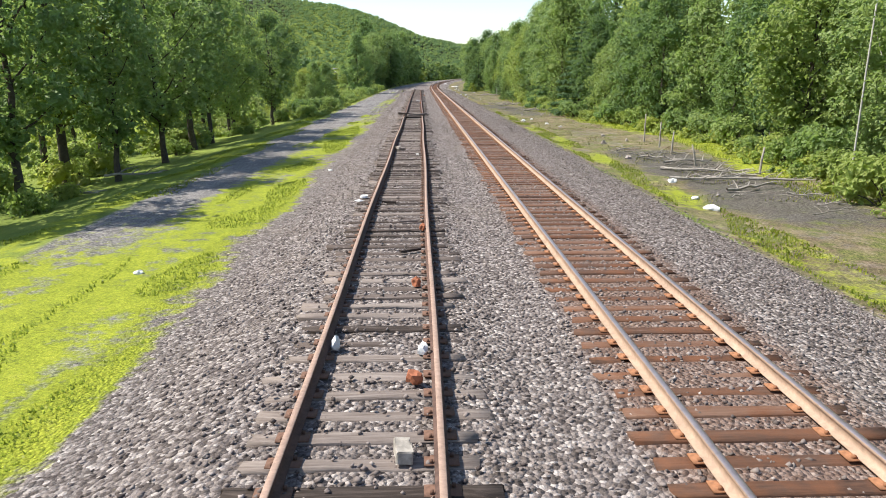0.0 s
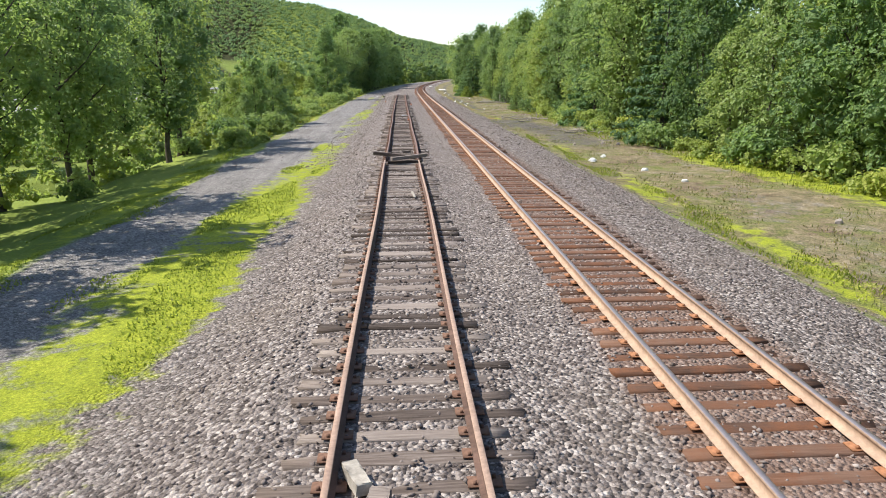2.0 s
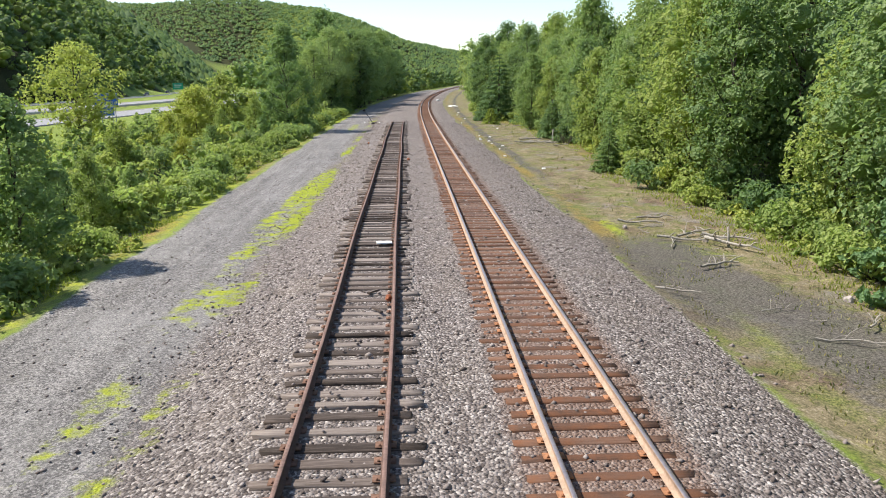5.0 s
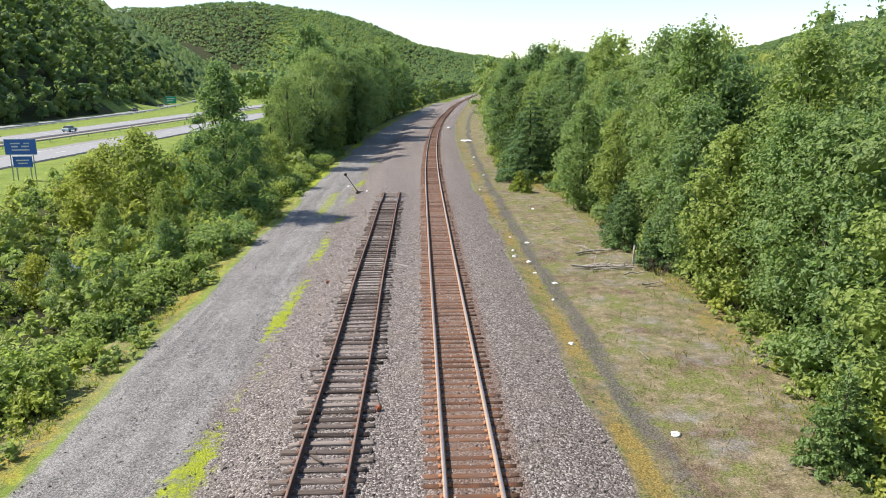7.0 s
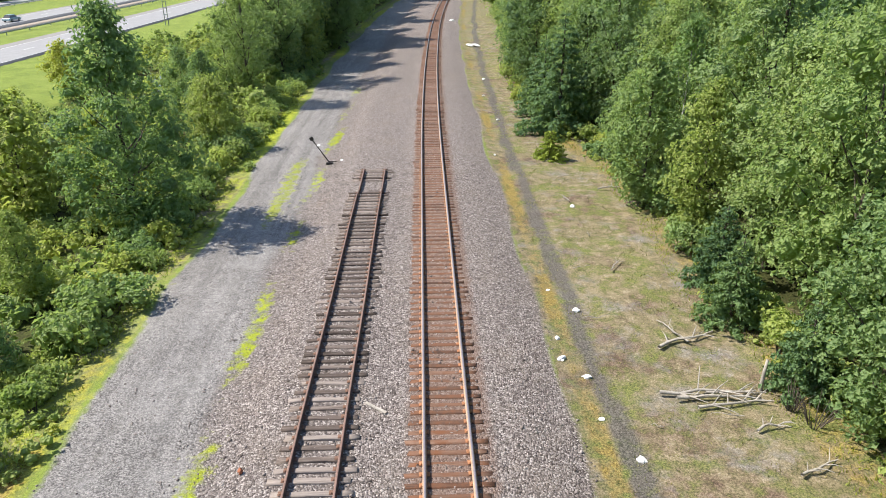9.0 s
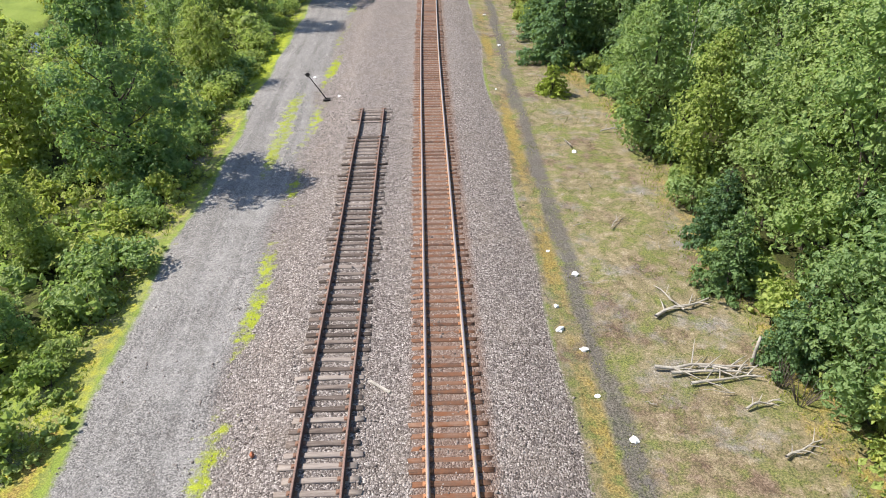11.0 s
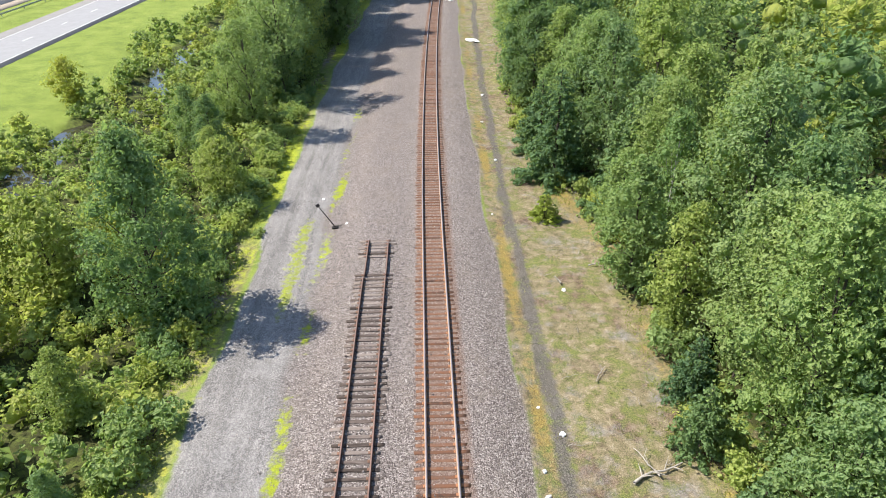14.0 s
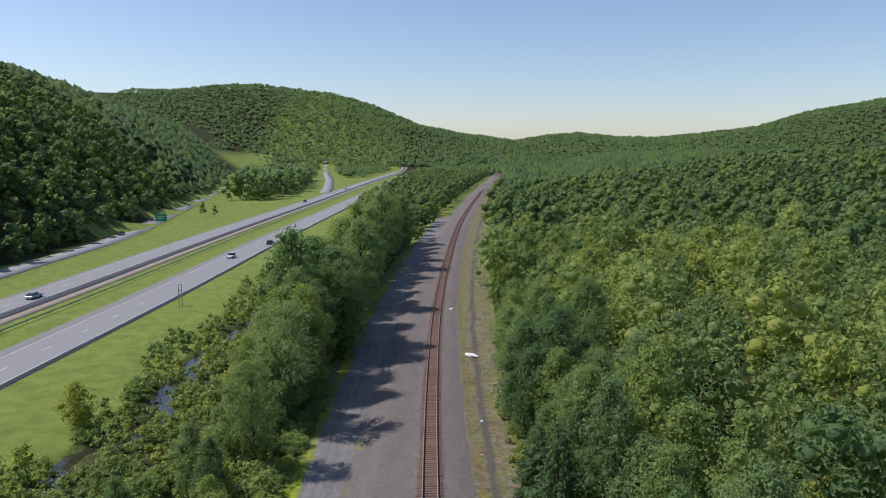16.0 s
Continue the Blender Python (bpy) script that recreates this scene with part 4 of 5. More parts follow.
canopy = lambda u, x, yv: (u > east_edge(yv) + np.where(yv < 222, 12.6, np.where(yv < 236, 4, 0.8))) & (in_sight(x, yv)) & (u < 105)
# shrub leaf colour: yellow-green variety, and brightness painted in where crowns come out dim
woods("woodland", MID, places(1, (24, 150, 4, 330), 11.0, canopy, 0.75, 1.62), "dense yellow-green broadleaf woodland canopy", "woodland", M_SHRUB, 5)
woods("woodland", MID, places(18, (24, 150, 4, 330), 11.0, canopy, 0.72, 1.5), "dense deep green broadleaf woodland canopy", "woodland", M_LEAF, 18)
woods("woodland", MID, places(17, (24, 34, 4, 130), 5.5, lambda u, x, yv: (u > 25.5) & (u < 32), 0.6, 0.92), "green broadleaf trees behind the edge of the woods", "woodland", M_LEAF, 17)
woods("woodland", MID, places(2, (-60, -18, -10, 90), 7.0, lambda u, x, yv: (u < -44) & (u > -58) & (yv > 0), 0.8, 1.1), "green trees behind the grass verge", "woodland", M_LEAF, 6)
woods("woodland", FAR, places(3, (20, 560, 230, 900), 8.0, lambda u, x, yv: ((u > 103) | (yv > 328)) & (u > 17.5) & in_sight(x, yv) & (yv < 620 + x * 0.3), 0.8, 1.45, 0.5),
      "green broadleaf woodland canopy farther off", "woodland", M_WOODS, 7)
woods("woodland", FAR, places(4, (-40, 170, 360, 1150), 7.0, lambda u, x, yv: (u < -10) & (u > -24) & (yv < 640) | (u < -10) & (yv >= 500) & (x > hwy(yv) + 16), 0.8, 1.25, 0.5),
      "dark green trees between railway and highway", "woodland", M_WOODS, 8)
hill_keep = lambda u, x, yv: (x < np.interp(yv, SIDE_Y, SIDE_X) - 8) & (x > -3.4 - (yv - 60) * 0.80 - 120)
woods("hill_forest", FAR, places(9, (-330, -110, 180, 620), 7.4, hill_keep, 0.85, 1.45, 1.0), "dark green forest on the steep hillside", "forest", M_WOODS, 9)
woods("hill_forest", LUMPS, places(10, (-1000, -120, 180, 1500), 8.0, lambda u, x, yv: hill_keep(u, x, yv) & ((x < -325) | (yv > 615)) & (x > np.interp(yv, SIDE_Y, SIDE_X) - 520), 0.85, 1.3, 2.0),
      "dark green forest over the hill", "forest", M_FOREST, 10)
woods("valley_forest", LUMPS, places(11, (-700, 1500, 600, 2060), 10.5,
      lambda u, x, yv: in_sight(x, yv) & (((u > 17) & (yv > 600 + x * 0.3)) | ((yv > 1060) & (x > np.interp(yv, SIDE_Y, SIDE_X) + 12) & ((yv > 1400) | ((np.abs(x - hwy(yv)) > 26) & (np.abs(x - hwy2(yv)) > 22) & (np.abs(x - slip(yv)) > 16)))) | ((yv > 1500))), 0.8, 1.25, 2.0),
      "green forest on the far hills", "forest", M_FOREST, 11)
woods("woodland", FAR, places(16, (16, 150, -60, 140), 7.2, lambda u, x, yv: (u > 33) | ((yv < 4) & (u > 17)), 0.8, 1.3, 0.3), "green broadleaf woodland behind the edge trees", "woodland", M_LEAF, 16)
# trees on the grass island between the roads
woods("island_trees", FAR, places(12, (-420, 0, 330, 1450), 9.0, lambda u, x, yv: (yv > 620) & (yv < 1000) & (x > side_road(yv) + 20) & (x < hwy2(yv) - np.where(yv < 760, 34, 16)) & (x < slip(yv) - 22), 1.3, 2.0, 0.5) + [(-113.0, 500.0, -2.0, 0.8), (-108.0, 505.0, -2.0, 0.55)],
      "clump of green trees between highway and side road", "trees", M_LEAF_DARK, 12)


# ---- swamp thicket ----
def tuft_np(seed, h, rad, leaves, size):
    rng = np.random.default_rng(seed)
    return crown_mesh(rng, crown_lobes(rng, h, 0.1, rad, 5, 0.0, 0.4, 0.0, 0.46), leaves, size, ICO1, 0.5)


TUFTS = [tuft_np(80 + i, 1.3 + 0.35 * i, 1.5, 110, 0.34) for i in range(5)]


def swamp(u, x, yv):
    d = np.abs(x - np.interp(yv, STREAM_Y, STREAM_X))
    return (u < -12) & (x > -41.5 - 2 * np.sin(yv * 0.11)) & (d > np.where(((yv > 130) & (yv < 166)) | ((yv > 190) & (yv < 280)), 1.1 + 1.3 * np.sin(yv * 0.35), 0.2))


woods("thicket", TUFTS, places(15, (-44, -14, 8, 84), 3.1, lambda u, x, yv: u < -15.5, 0.5, 1.1), "light green undergrowth behind the verge trees", "undergrowth", M_SHRUB, 15)
woods("thicket", TUFTS, places(13, (-44, -10, 84, 330), 2.5, swamp, 0.6, 1.4), "tangled light green swamp thicket of shrubs", "thicket", M_SHRUB, 13)
weeds = lambda u, x, yv: ((u < -9.7 + 0.5 * np.sin(yv * 0.6)) & (u > -12.5) & (yv > 72) & (yv < 215)) | ((u > east_edge(yv) - 0.9) & (u < east_edge(yv) + 1.2) & (yv < 215))
WEEDS = [tuft_np(90 + i, 1.5, 1.5, 44, 0.45) for i in range(4)]
woods("weeds", WEEDS, places(14, (-13, 22, 12, 215), 1.15, weeds, 0.22, 0.58), "low green weeds and saplings at the edge of the growth", "weeds", M_SHRUB, 14, 0.9)


# ---- railway tracks ----
RAIL_PROFILE = [(-0.07, 0.0), (0.07, 0.0), (0.07, 0.012), (0.012, 0.03), (0.009, 0.125), (0.035, 0.14), (0.036, 0.172), (0.028, 0.18), (-0.028, 0.18), (-0.036, 0.172), (-0.035, 0.14), (-0.009, 0.125), (-0.012, 0.03), (-0.07, 0.012)]


def rail(parent, offset, ys_, side_mat, top_mat, label, dx=None, z0=0.012):
    """One rail swept along the line, rust on its sides and top_mat on its head: worn on the main line."""
    x = offset + (dx(ys_) if dx else shift(ys_))
    m = len(RAIL_PROFILE)
    v = np.array([(x[i] + a, ys_[i], z0 + b) for i in range(len(ys_)) for a, b in RAIL_PROFILE])
    f = np.array([(i * m + j, (i + 1) * m + j, (i + 1) * m + (j + 1) % m, i * m + (j + 1) % m) for i in range(len(ys_) - 1) for j in range(m)])
    me_ = mesh_np("rail", v, f)
    me_.materials.append(side_mat)
    me_.materials.append(top_mat)
    top = np.array([1 if (k % m) in (6, 7, 8) else 0 for k in range(len(f))], dtype=np.int32)
    me_.polygons.foreach_set("material_index", top)
    bm = bmesh.new()
    bm.from_mesh(me_)
    bm.verts.ensure_lookup_table()
    bm.faces.new([bm.verts[j] for j in range(m)])
    bm.faces.new([bm.verts[(len(ys_) - 1) * m + j] for j in reversed(range(m))])
    bm.to_mesh(me_)
    bm.free()
    return part_np("rail", me_, side_mat, parent, label)


def tie_mesh(seed, length, width, deep, rough):
    """A sawn timber with worn, split ends."""
    r = random.Random(seed)
    xs = [-length / 2, -length * 0.36, -length * 0.12, length * 0.14, length * 0.37, length / 2]
    vs, fs = [], []
    for i, x in enumerate(xs):
        end = i in (0, len(xs) - 1)
        w = width / 2 * (0.94 if end else 1)
        for a, b in ((-w, -deep), (w, -deep), (w, -0.02), (w - 0.02, 0.0), (-w + 0.02, 0.0), (-w, -0.02)):
            vs.append((x + (r.uniform(-0.05, 0.05) if end else 0), a + r.uniform(-1, 1) * rough * 0.6, b + r.uniform(-1, 0.3) * rough * (1.4 if end else 0.7)))
    for i in range(len(xs) - 1):
        for j in range(6):
            fs.append((i * 6 + j, i * 6 + (j + 1) % 6, (i + 1) * 6 + (j + 1) % 6, (i + 1) * 6 + j))
    e = (len(xs) - 1) * 6
    fs += [(3, 2, 1, 0), (5, 4, 3, 0), (e, e + 1, e + 2, e + 3), (e, e + 3, e + 4, e + 5)]
    return np.array(vs), np.array(fs)


def plates_np(spots, z=0.0):
    """Tie plates with spike heads at the rail's foot."""
    bm = bmesh.new()
    box(bm, 0, 0, 0.004, 0.34, 0.18, 0.018)
    for sx_, sy_ in ((-0.10, -0.055), (0.10, 0.055)):
        box(bm, sx_, sy_, 0.025, 0.035, 0.03, 0.04)
    bm.verts.index_update()
    v = np.array([tuple(p.co) for p in bm.verts])
    f = np.array([[q.index for q in g.verts] for g in bm.faces])
    bm.free()
    V = [v + np.array([x, y_, z]) for x, y_ in spots]
    F = [f + i * len(v) for i in range(len(spots))]
    return mesh_np("tie_plates", np.concatenate(V), np.concatenate(F))


def ties(parent, material, plate, centre, y0, y1, own_to, seed, rough, jitter, lift, skip=()):
    r = random.Random(seed)
    variants = [tie_mesh(seed * 10 + i, 2.58 + r.uniform(-0.13, 0.1) * (1 + jitter * 14), 0.225, 0.17, rough) for i in range(8)]
    meshes = [mesh_np("tie", v, f) for v, f in variants]
    rest, spots = [], []
    yv = y0
    while yv < y1:
        if not any(a < yv < b for a, b in skip):
            i = r.randrange(8)
            slope = float(shift(yv + 1) - shift(yv - 1)) / 2
            turn = r.gauss(0, jitter) * 0.04 - math.atan(slope)
            x = float(centre(yv)) + r.gauss(0, jitter)
            z = lift + r.uniform(-0.025, 0.012)
            if yv < own_to:
                ob = part_np("tie", meshes[i], material, parent)
                ob.matrix_basis = Matrix.Translation((x, yv, z)) @ Matrix.Rotation(turn, 4, "Z")
            else:
                v, f = variants[i]
                c, s = math.cos(turn), math.sin(turn)
                rest.append((np.stack([v[:, 0] * c - v[:, 1] * s + x, v[:, 0] * s + v[:, 1] * c + yv, v[:, 2] + z], -1), f))
            if yv < 170:
                spots += [(float(centre(yv)) - 0.755, yv), (float(centre(yv)) + 0.755, yv)]
        yv += 0.505 + r.gauss(0, 0.02 + jitter * 0.3)
    if rest:
        v, f = join_np(rest)
        part_np("ties", mesh_np("ties", v, f), material, parent, kind="stuff")
    one = plates_np([(0.0, 0.0)])
    for x, yv in spots:
        if yv < 60:
            part_np("tie_plate", one, plate, parent).location = (x, yv, 0)
    part_np("tie_plates", plates_np([p for p in spots if p[1] >= 60]), plate, parent, kind="stuff")


def siding_x(yv):
    """The siding wanders a little."""
    yv = np.asarray(yv, dtype=float)
    return 0.06 * np.sin(yv * 0.045) * step(60, 100, yv) + 0.02 * np.sin(yv * 0.31) - 0.07 * np.exp(-((yv - 143) / 12.0) ** 2)


siding = tagged(new("siding_track"), "abandoned siding with weathered grey ties and rusted rails", "railway track")
for off in (-0.755, 0.755):
    for a, b, d in ((-12.0, 58.0, 0.0), (58.05, 162.2, 0.015), (162.25, 167.3, 0.075 if off < 0 else 0.03)):
        rail(siding, off + d, np.arange(a, b, 1.0 if b - a > 6 else 0.7), M_RAIL_OLD, M_RAIL_LIT_TOP if a < 50 else M_RAIL_DIM_TOP, "dark rusted steel rail", siding_x)
ties(siding, M_TIE_GREY, M_PLATE_OLD, siding_x, -11.5, 167.4, 142.0, 3, 0.034, 0.07, 0.0, ((57.4, 57.9), (162.9, 165.0)))
main = tagged(new("main_track"), "main line track with rusty rails and brown ties", "railway track")
main_x = lambda yv: 4.1 + shift(yv)
for off in (3.345, 4.855):
    rail(main, off, axis([(-12, 180, 6), (180, 760, 4)]), M_RAIL_MAIN, M_RAIL_TOP, "tan rusty steel rail with worn head")
ties(main, M_TIE_BROWN, M_PLATE, main_x, -11.5, 700.0, 138.0, 4, 0.010, 0.02, -0.012)

# ---- loose ballast stones ----
rng = np.random.default_rng(99)
OCT = np.array([(1, 0, 0), (0, 1, 0), (-1, 0, 0), (0, -1, 0), (0, 0, 1), (0, 0, -1)], dtype=float)
OCF = np.array([(0, 1, 4), (1, 2, 4), (2, 3, 4), (3, 0, 4), (1, 0, 5), (2, 1, 5), (3, 2, 5), (0, 3, 5)])


def stones(name, count, u0, u1, y0, y1, size, material, label, bias=1.0):
    u = rng.uniform(u0, u1, count)
    yv = y0 + (y1 - y0) * rng.random(count) ** bias
    keep_ = ~((np.abs(np.abs(u) - 0.755) < 0.08) | (np.abs(np.abs(u - 4.1) - 0.755) < 0.09))
    u, yv = u[keep_], yv[keep_]
    x = u + shift(yv)
    z = height(x, yv)
    z = np.where((np.abs(u) < 1.25) & (rng.random(len(u)) < 0.3), 0.0, z)
    m = len(u)
    s = size * rng.uniform(0.55, 1.35, (m, 1, 1)) * rng.uniform(0.6, 1.3, (m, 1, 3))
    v = OCT[None] * s * rng.uniform(0.75, 1.25, (m, 6, 3))
    v = v + v[:, :, [1, 2, 0]] * rng.uniform(-0.45, 0.45, (m, 1, 1))
    a = rng.uniform(0, 6.28, (m, 1))
    w = np.empty_like(v)
    w[:, :, 0] = v[:, :, 0] * np.cos(a) - v[:, :, 1] * np.sin(a) + x[:, None]
    w[:, :, 1] = v[:, :, 0] * np.sin(a) + v[:, :, 1] * np.cos(a) + yv[:, None]
    w[:, :, 2] = v[:, :, 2] * 0.75 + z[:, None] + size * 0.25
    f = (OCF[None] + (np.arange(m) * 6)[:, None, None]).reshape(-1, 3)
    tagged(part_np(name, mesh_np(name, w.reshape(-1, 3), None, f), material), label, "gravel", kind="stuff")


def stone_material():
    k = Mat("crushed_stone")
    r = k.node("NewGeometry").outputs["Random Per Island"]
    n = k.noise(k.coord("World"), 0.5, 4.0)
    c = k.ramp(r, (0.0, (0.078, 0.061, 0.054)), (0.4, (0.190, 0.156, 0.140)), (0.85, (0.262, 0.220, 0.196)), (1.0, (0.41, 0.355, 0.32)))
    c = k.mix(k.math("MULTIPLY", k.math("SUBTRACT", n, 0.5), 2.4, True), c, k.mix(0.5, c, (0.26, 0.20, 0.15)))
    return k.done(c, 0.9, 0, None, 0.2)


M_STONE = stone_material()
stones("ballast_stones", 24000, -3.3, 8.7, -4, 62, 0.033, M_STONE, "angular grey crushed-stone ballast", 1.25)
stones("ballast_stones", 6000, -3.3, 8.8, 62, 170, 0.055, M_STONE, "angular grey crushed-stone ballast")


stones("loose_stones", 4000, -5.0, -2.6, 60, 205, 0.042, M_STONE, "scattered pale stones along the edge of the ballast")
stones("loose_stones", 2600, -9.0, -5.0, 60, 205, 0.035, M_STONE, "scattered small stones on the cinder road")


# ---- grass ----
def blades(name, count, u0, u1, y0, y1, h, material, label, mask_fn):
    u = rng.uniform(u0, u1, count)
    yv = rng.uniform(y0, y1, count)
    ok = mask_fn(u, yv)
    u, yv = u[ok], yv[ok]
    x = u + shift(yv)
    m = len(u)
    z = height(x, yv)
    hh = h * rng.uniform(0.4, 1.3, m)
    a = rng.uniform(0, 6.28, m)
    w = 0.022 + 0.012 * rng.random(m)
    lean = rng.normal(0, 0.4, (m, 2)) * hh[:, None]
    p0 = np.stack([x - np.cos(a) * w, yv - np.sin(a) * w, z - 0.02], -1)
    p1 = np.stack([x + np.cos(a) * w, yv + np.sin(a) * w, z - 0.02], -1)
    p2 = np.stack([x + lean[:, 0], yv + lean[:, 1], z + hh], -1)
    v = np.stack([p0, p1, p2], 1).reshape(-1, 3)
    tone = np.repeat(np.clip(0.5 + 0.3 * wobble(x, yv, 3.0) + rng.normal(0, 0.12, m), 0, 0.99), 3)
    tagged(part_np(name, mesh_np(name, v, None, np.arange(m * 3).reshape(-1, 3), tone), material), label, "grass", kind="stuff")


lime_at = lambda u, yv: (wobble(u, yv, 14.0) * 0.3 + wobble(u, yv * 0.22, 1.9) * 0.4 > 0.02 + 0.5 * ((u > -8.5) & (u < -6.3) & (yv > 8)))
blades("grass", 80000, -11.0, -3.9, -2, 62, 0.055, M_BLADE, "bright yellow-green grass tufts on the verge", lime_at)
blades("grass", 16000, -11.2, -9.6, 60, 200, 0.16, M_BLADE, "bright yellow-green grass beside the cinder road", lambda u, yv: wobble(u, yv, 5.0) > -0.2)
blades("grass", 26000, 8.8, 11.0, -2, 80, 0.08, M_BLADE, "green grass strip beside the ballast", lambda u, yv: (u < 10.4 - 0.8 * step(40, 80, yv)) & (wobble(u, yv * 0.3, 2.4) > -0.15))
blades("grass", 26000, 13.5, 18.5, 20, 190, 0.16, M_BLADE, "green grass at the foot of the woods", lambda u, yv: (u > east_edge(yv) - 2.2) & (wobble(u, yv, 9.0) > -0.25))
blades("grass", 30000, 9.0, 16.0, 20, 190, 0.09, M_STRAW, "dry straw-coloured grass on the strip", lambda u, yv: (u < east_edge(yv) - 1) & (wobble(u, yv, 4.0) > 0.1))


# ---- things beside and on the track ----
def thing(name, label, category):
    return tagged(new(name), label, category)


def beam(name, label, x, y, z, lx, ly, lz, rx=0, ry=0, rz=0, material=None, category="plank", bevel=0.012):
    bm = bmesh.new()
    box(bm, 0, 0, 0, lx, ly, lz, bevel)
    bmesh.ops.subdivide_edges(bm, edges=[e for e in bm.edges if e.calc_length() > 0.5 * max(lx, ly)], cuts=4)
    r = random.Random(int(x * 100 + y * 10))
    for v in bm.verts:
        v.co += Vector((r.uniform(-1, 1), r.uniform(-1, 1), r.uniform(-1, 1))) * 0.008
    ob = part(name, bm, material or M_TIE_GREY)
    ob.matrix_basis = pose(x, y, z, rx, ry, rz)
    return tagged(ob, label, category)


beam("loose_tie", "weathered grey tie lying across both siding rails", -0.35, 58.2, 0.27, 2.0, 0.22, 0.15, 0, 4.0, -16)
beam("loose_tie", "weathered grey tie lying askew over the siding rail", 0.3, 57.3, 0.28, 1.75, 0.20, 0.14, 0, -3, 26)
beam("loose_tie", "dark short tie end lying between the siding rails", 0.1, 57.2, 0.06, 1.5, 0.2, 0.13, 3, 0, 4)
beam("wood_block", "pale split wooden block on the siding ties", 0.40, 3.2, 0.07, 0.16, 0.30, 0.13, 0, 4, 8, M_DEADWOOD, "wood block")
beam("wood_block", "pale split wooden block on the siding ties", -0.5, 31.9, 0.07, 0.16, 0.46, 0.13, 0, 3, 22, M_DEADWOOD, "wood block")
beam("wood_block", "grey rotten wooden block on the siding ties", -0.28, 31.5, 0.06, 0.2, 0.34, 0.12, 0, 0, -10)
beam("plank", "bleached narrow board lying beside the siding", 1.65, 139.9, -0.06, 0.12, 1.0, 0.04, 0, 0, 50, M_DEADWOOD)
beam("plank", "bleached board lying across the siding ties", 0.3, 94.4, 0.06, 0.55, 0.3, 0.05, 0, 0, 4, M_WHITE)
beam("plank", "thin bleached board between the siding rails", 0.34, 48.5, 0.05, 0.07, 1.1, 0.04, 0, 0, 4, M_DEADWOOD)


def scrap(name, label, x, y, size, material, seed, category="litter", lift=0.0, flat=0.35):
    """A crumpled lump lying on the ground."""
    bm = bmesh.new()
    bmesh.ops.create_icosphere(bm, subdivisions=2, radius=0.5)
    r = random.Random(seed)
    st = [r.uniform(0.6, 1.2) for _ in range(2)]
    for v in bm.verts:
        k_ = 1 + 0.55 * noise.noise(v.co * 3.1 + Vector((seed, 0, 0))) + r.uniform(-0.1, 0.1)
        v.co = Vector((v.co.x * st[0], v.co.y * st[1], max(v.co.z, -0.3) * flat * 1.6)) * size * k_
    ob = part(name, bm, material)
    ob.matrix_basis = pose(x, y, lay(x, y) + 0.10 * size + lift, 0, 0, r.uniform(0, 360))
    return tagged(ob, label, category)


for i, (x, y, s) in enumerate(((10.33, 147.5, 0.30), (9.64, 142.2, 0.32), (10.4, 137.5, 0.26), (-10.0, 150.0, 0.25), (9.15, 172.4, 0.25), (9.96, 265.2, 0.9), (12.9, 160.9, 0.3), (9.0, 145.0, 0.3), (8.9, 143.4, 0.35),
                               (9.7, 134.4, 0.2), (9.6, 139.6, 0.22), (9.4, 149.5, 0.2), (10.1, 62.5, 0.45), (11.1, 64.0, 0.35), (11.6, 58.6, 0.4), (9.9, 18.9, 0.45), (10.6, 24.5, 0.4), (10.2, 21.0, 0.3), (12.1, 55.0, 0.3), (9.3, 128.0, 0.25), (11.0, 120.0, 0.3),
                               (10.6, 184.0, 0.3), (10.2, 195.0, 0.3), (11.1, 205.0, 0.35), (-5.0, 176.0, 0.25), (-2.6, 171.0, 0.25), (-3.4, 28.0, 0.2), (-5.6, 12.0, 0.2))):
    scrap("litter", "scrap of white rubbish on the ground", x, y, s, M_WHITE, i)
scrap("rubbish_bag", "torn white plastic bag beside the siding rail", -1.12, 17.9, 0.32, M_WHITE, 51, "bag", 0.05, 0.22)
scrap("rubbish_bag", "torn white plastic bag beside the siding rail", -1.22, 17.3, 0.2, M_WHITE, 52, "bag", 0.05, 0.22)
scrap("white_stone", "pale stone on the siding beside the rail", 0.6, 5.8, 0.16, M_WHITE, 53, "stone", 0.08, 0.7)
scrap("white_stone", "pale stone on the siding beside the rail", -0.58, 6.0, 0.17, M_WHITE, 54, "stone", 0.08, 0.7)
scrap("white_sheet", "crumpled white sheet dumped on the dry strip", 11.9, 233.0, 2.2, M_WHITE, 55, "litter", 0.0, 0.12)
for i, (x, y) in enumerate(((0.5, 4.9), (0.5, 8.9), (0.62, 13.4), (-2.4, 137.0), (1.3, 121.0), (0.6, 88.0))):
    scrap("brick_fragment", "broken rusty-red brick on the ballast", x, y, 0.2, M_BRICK, 70 + i, "brick", 0.08, 0.7)


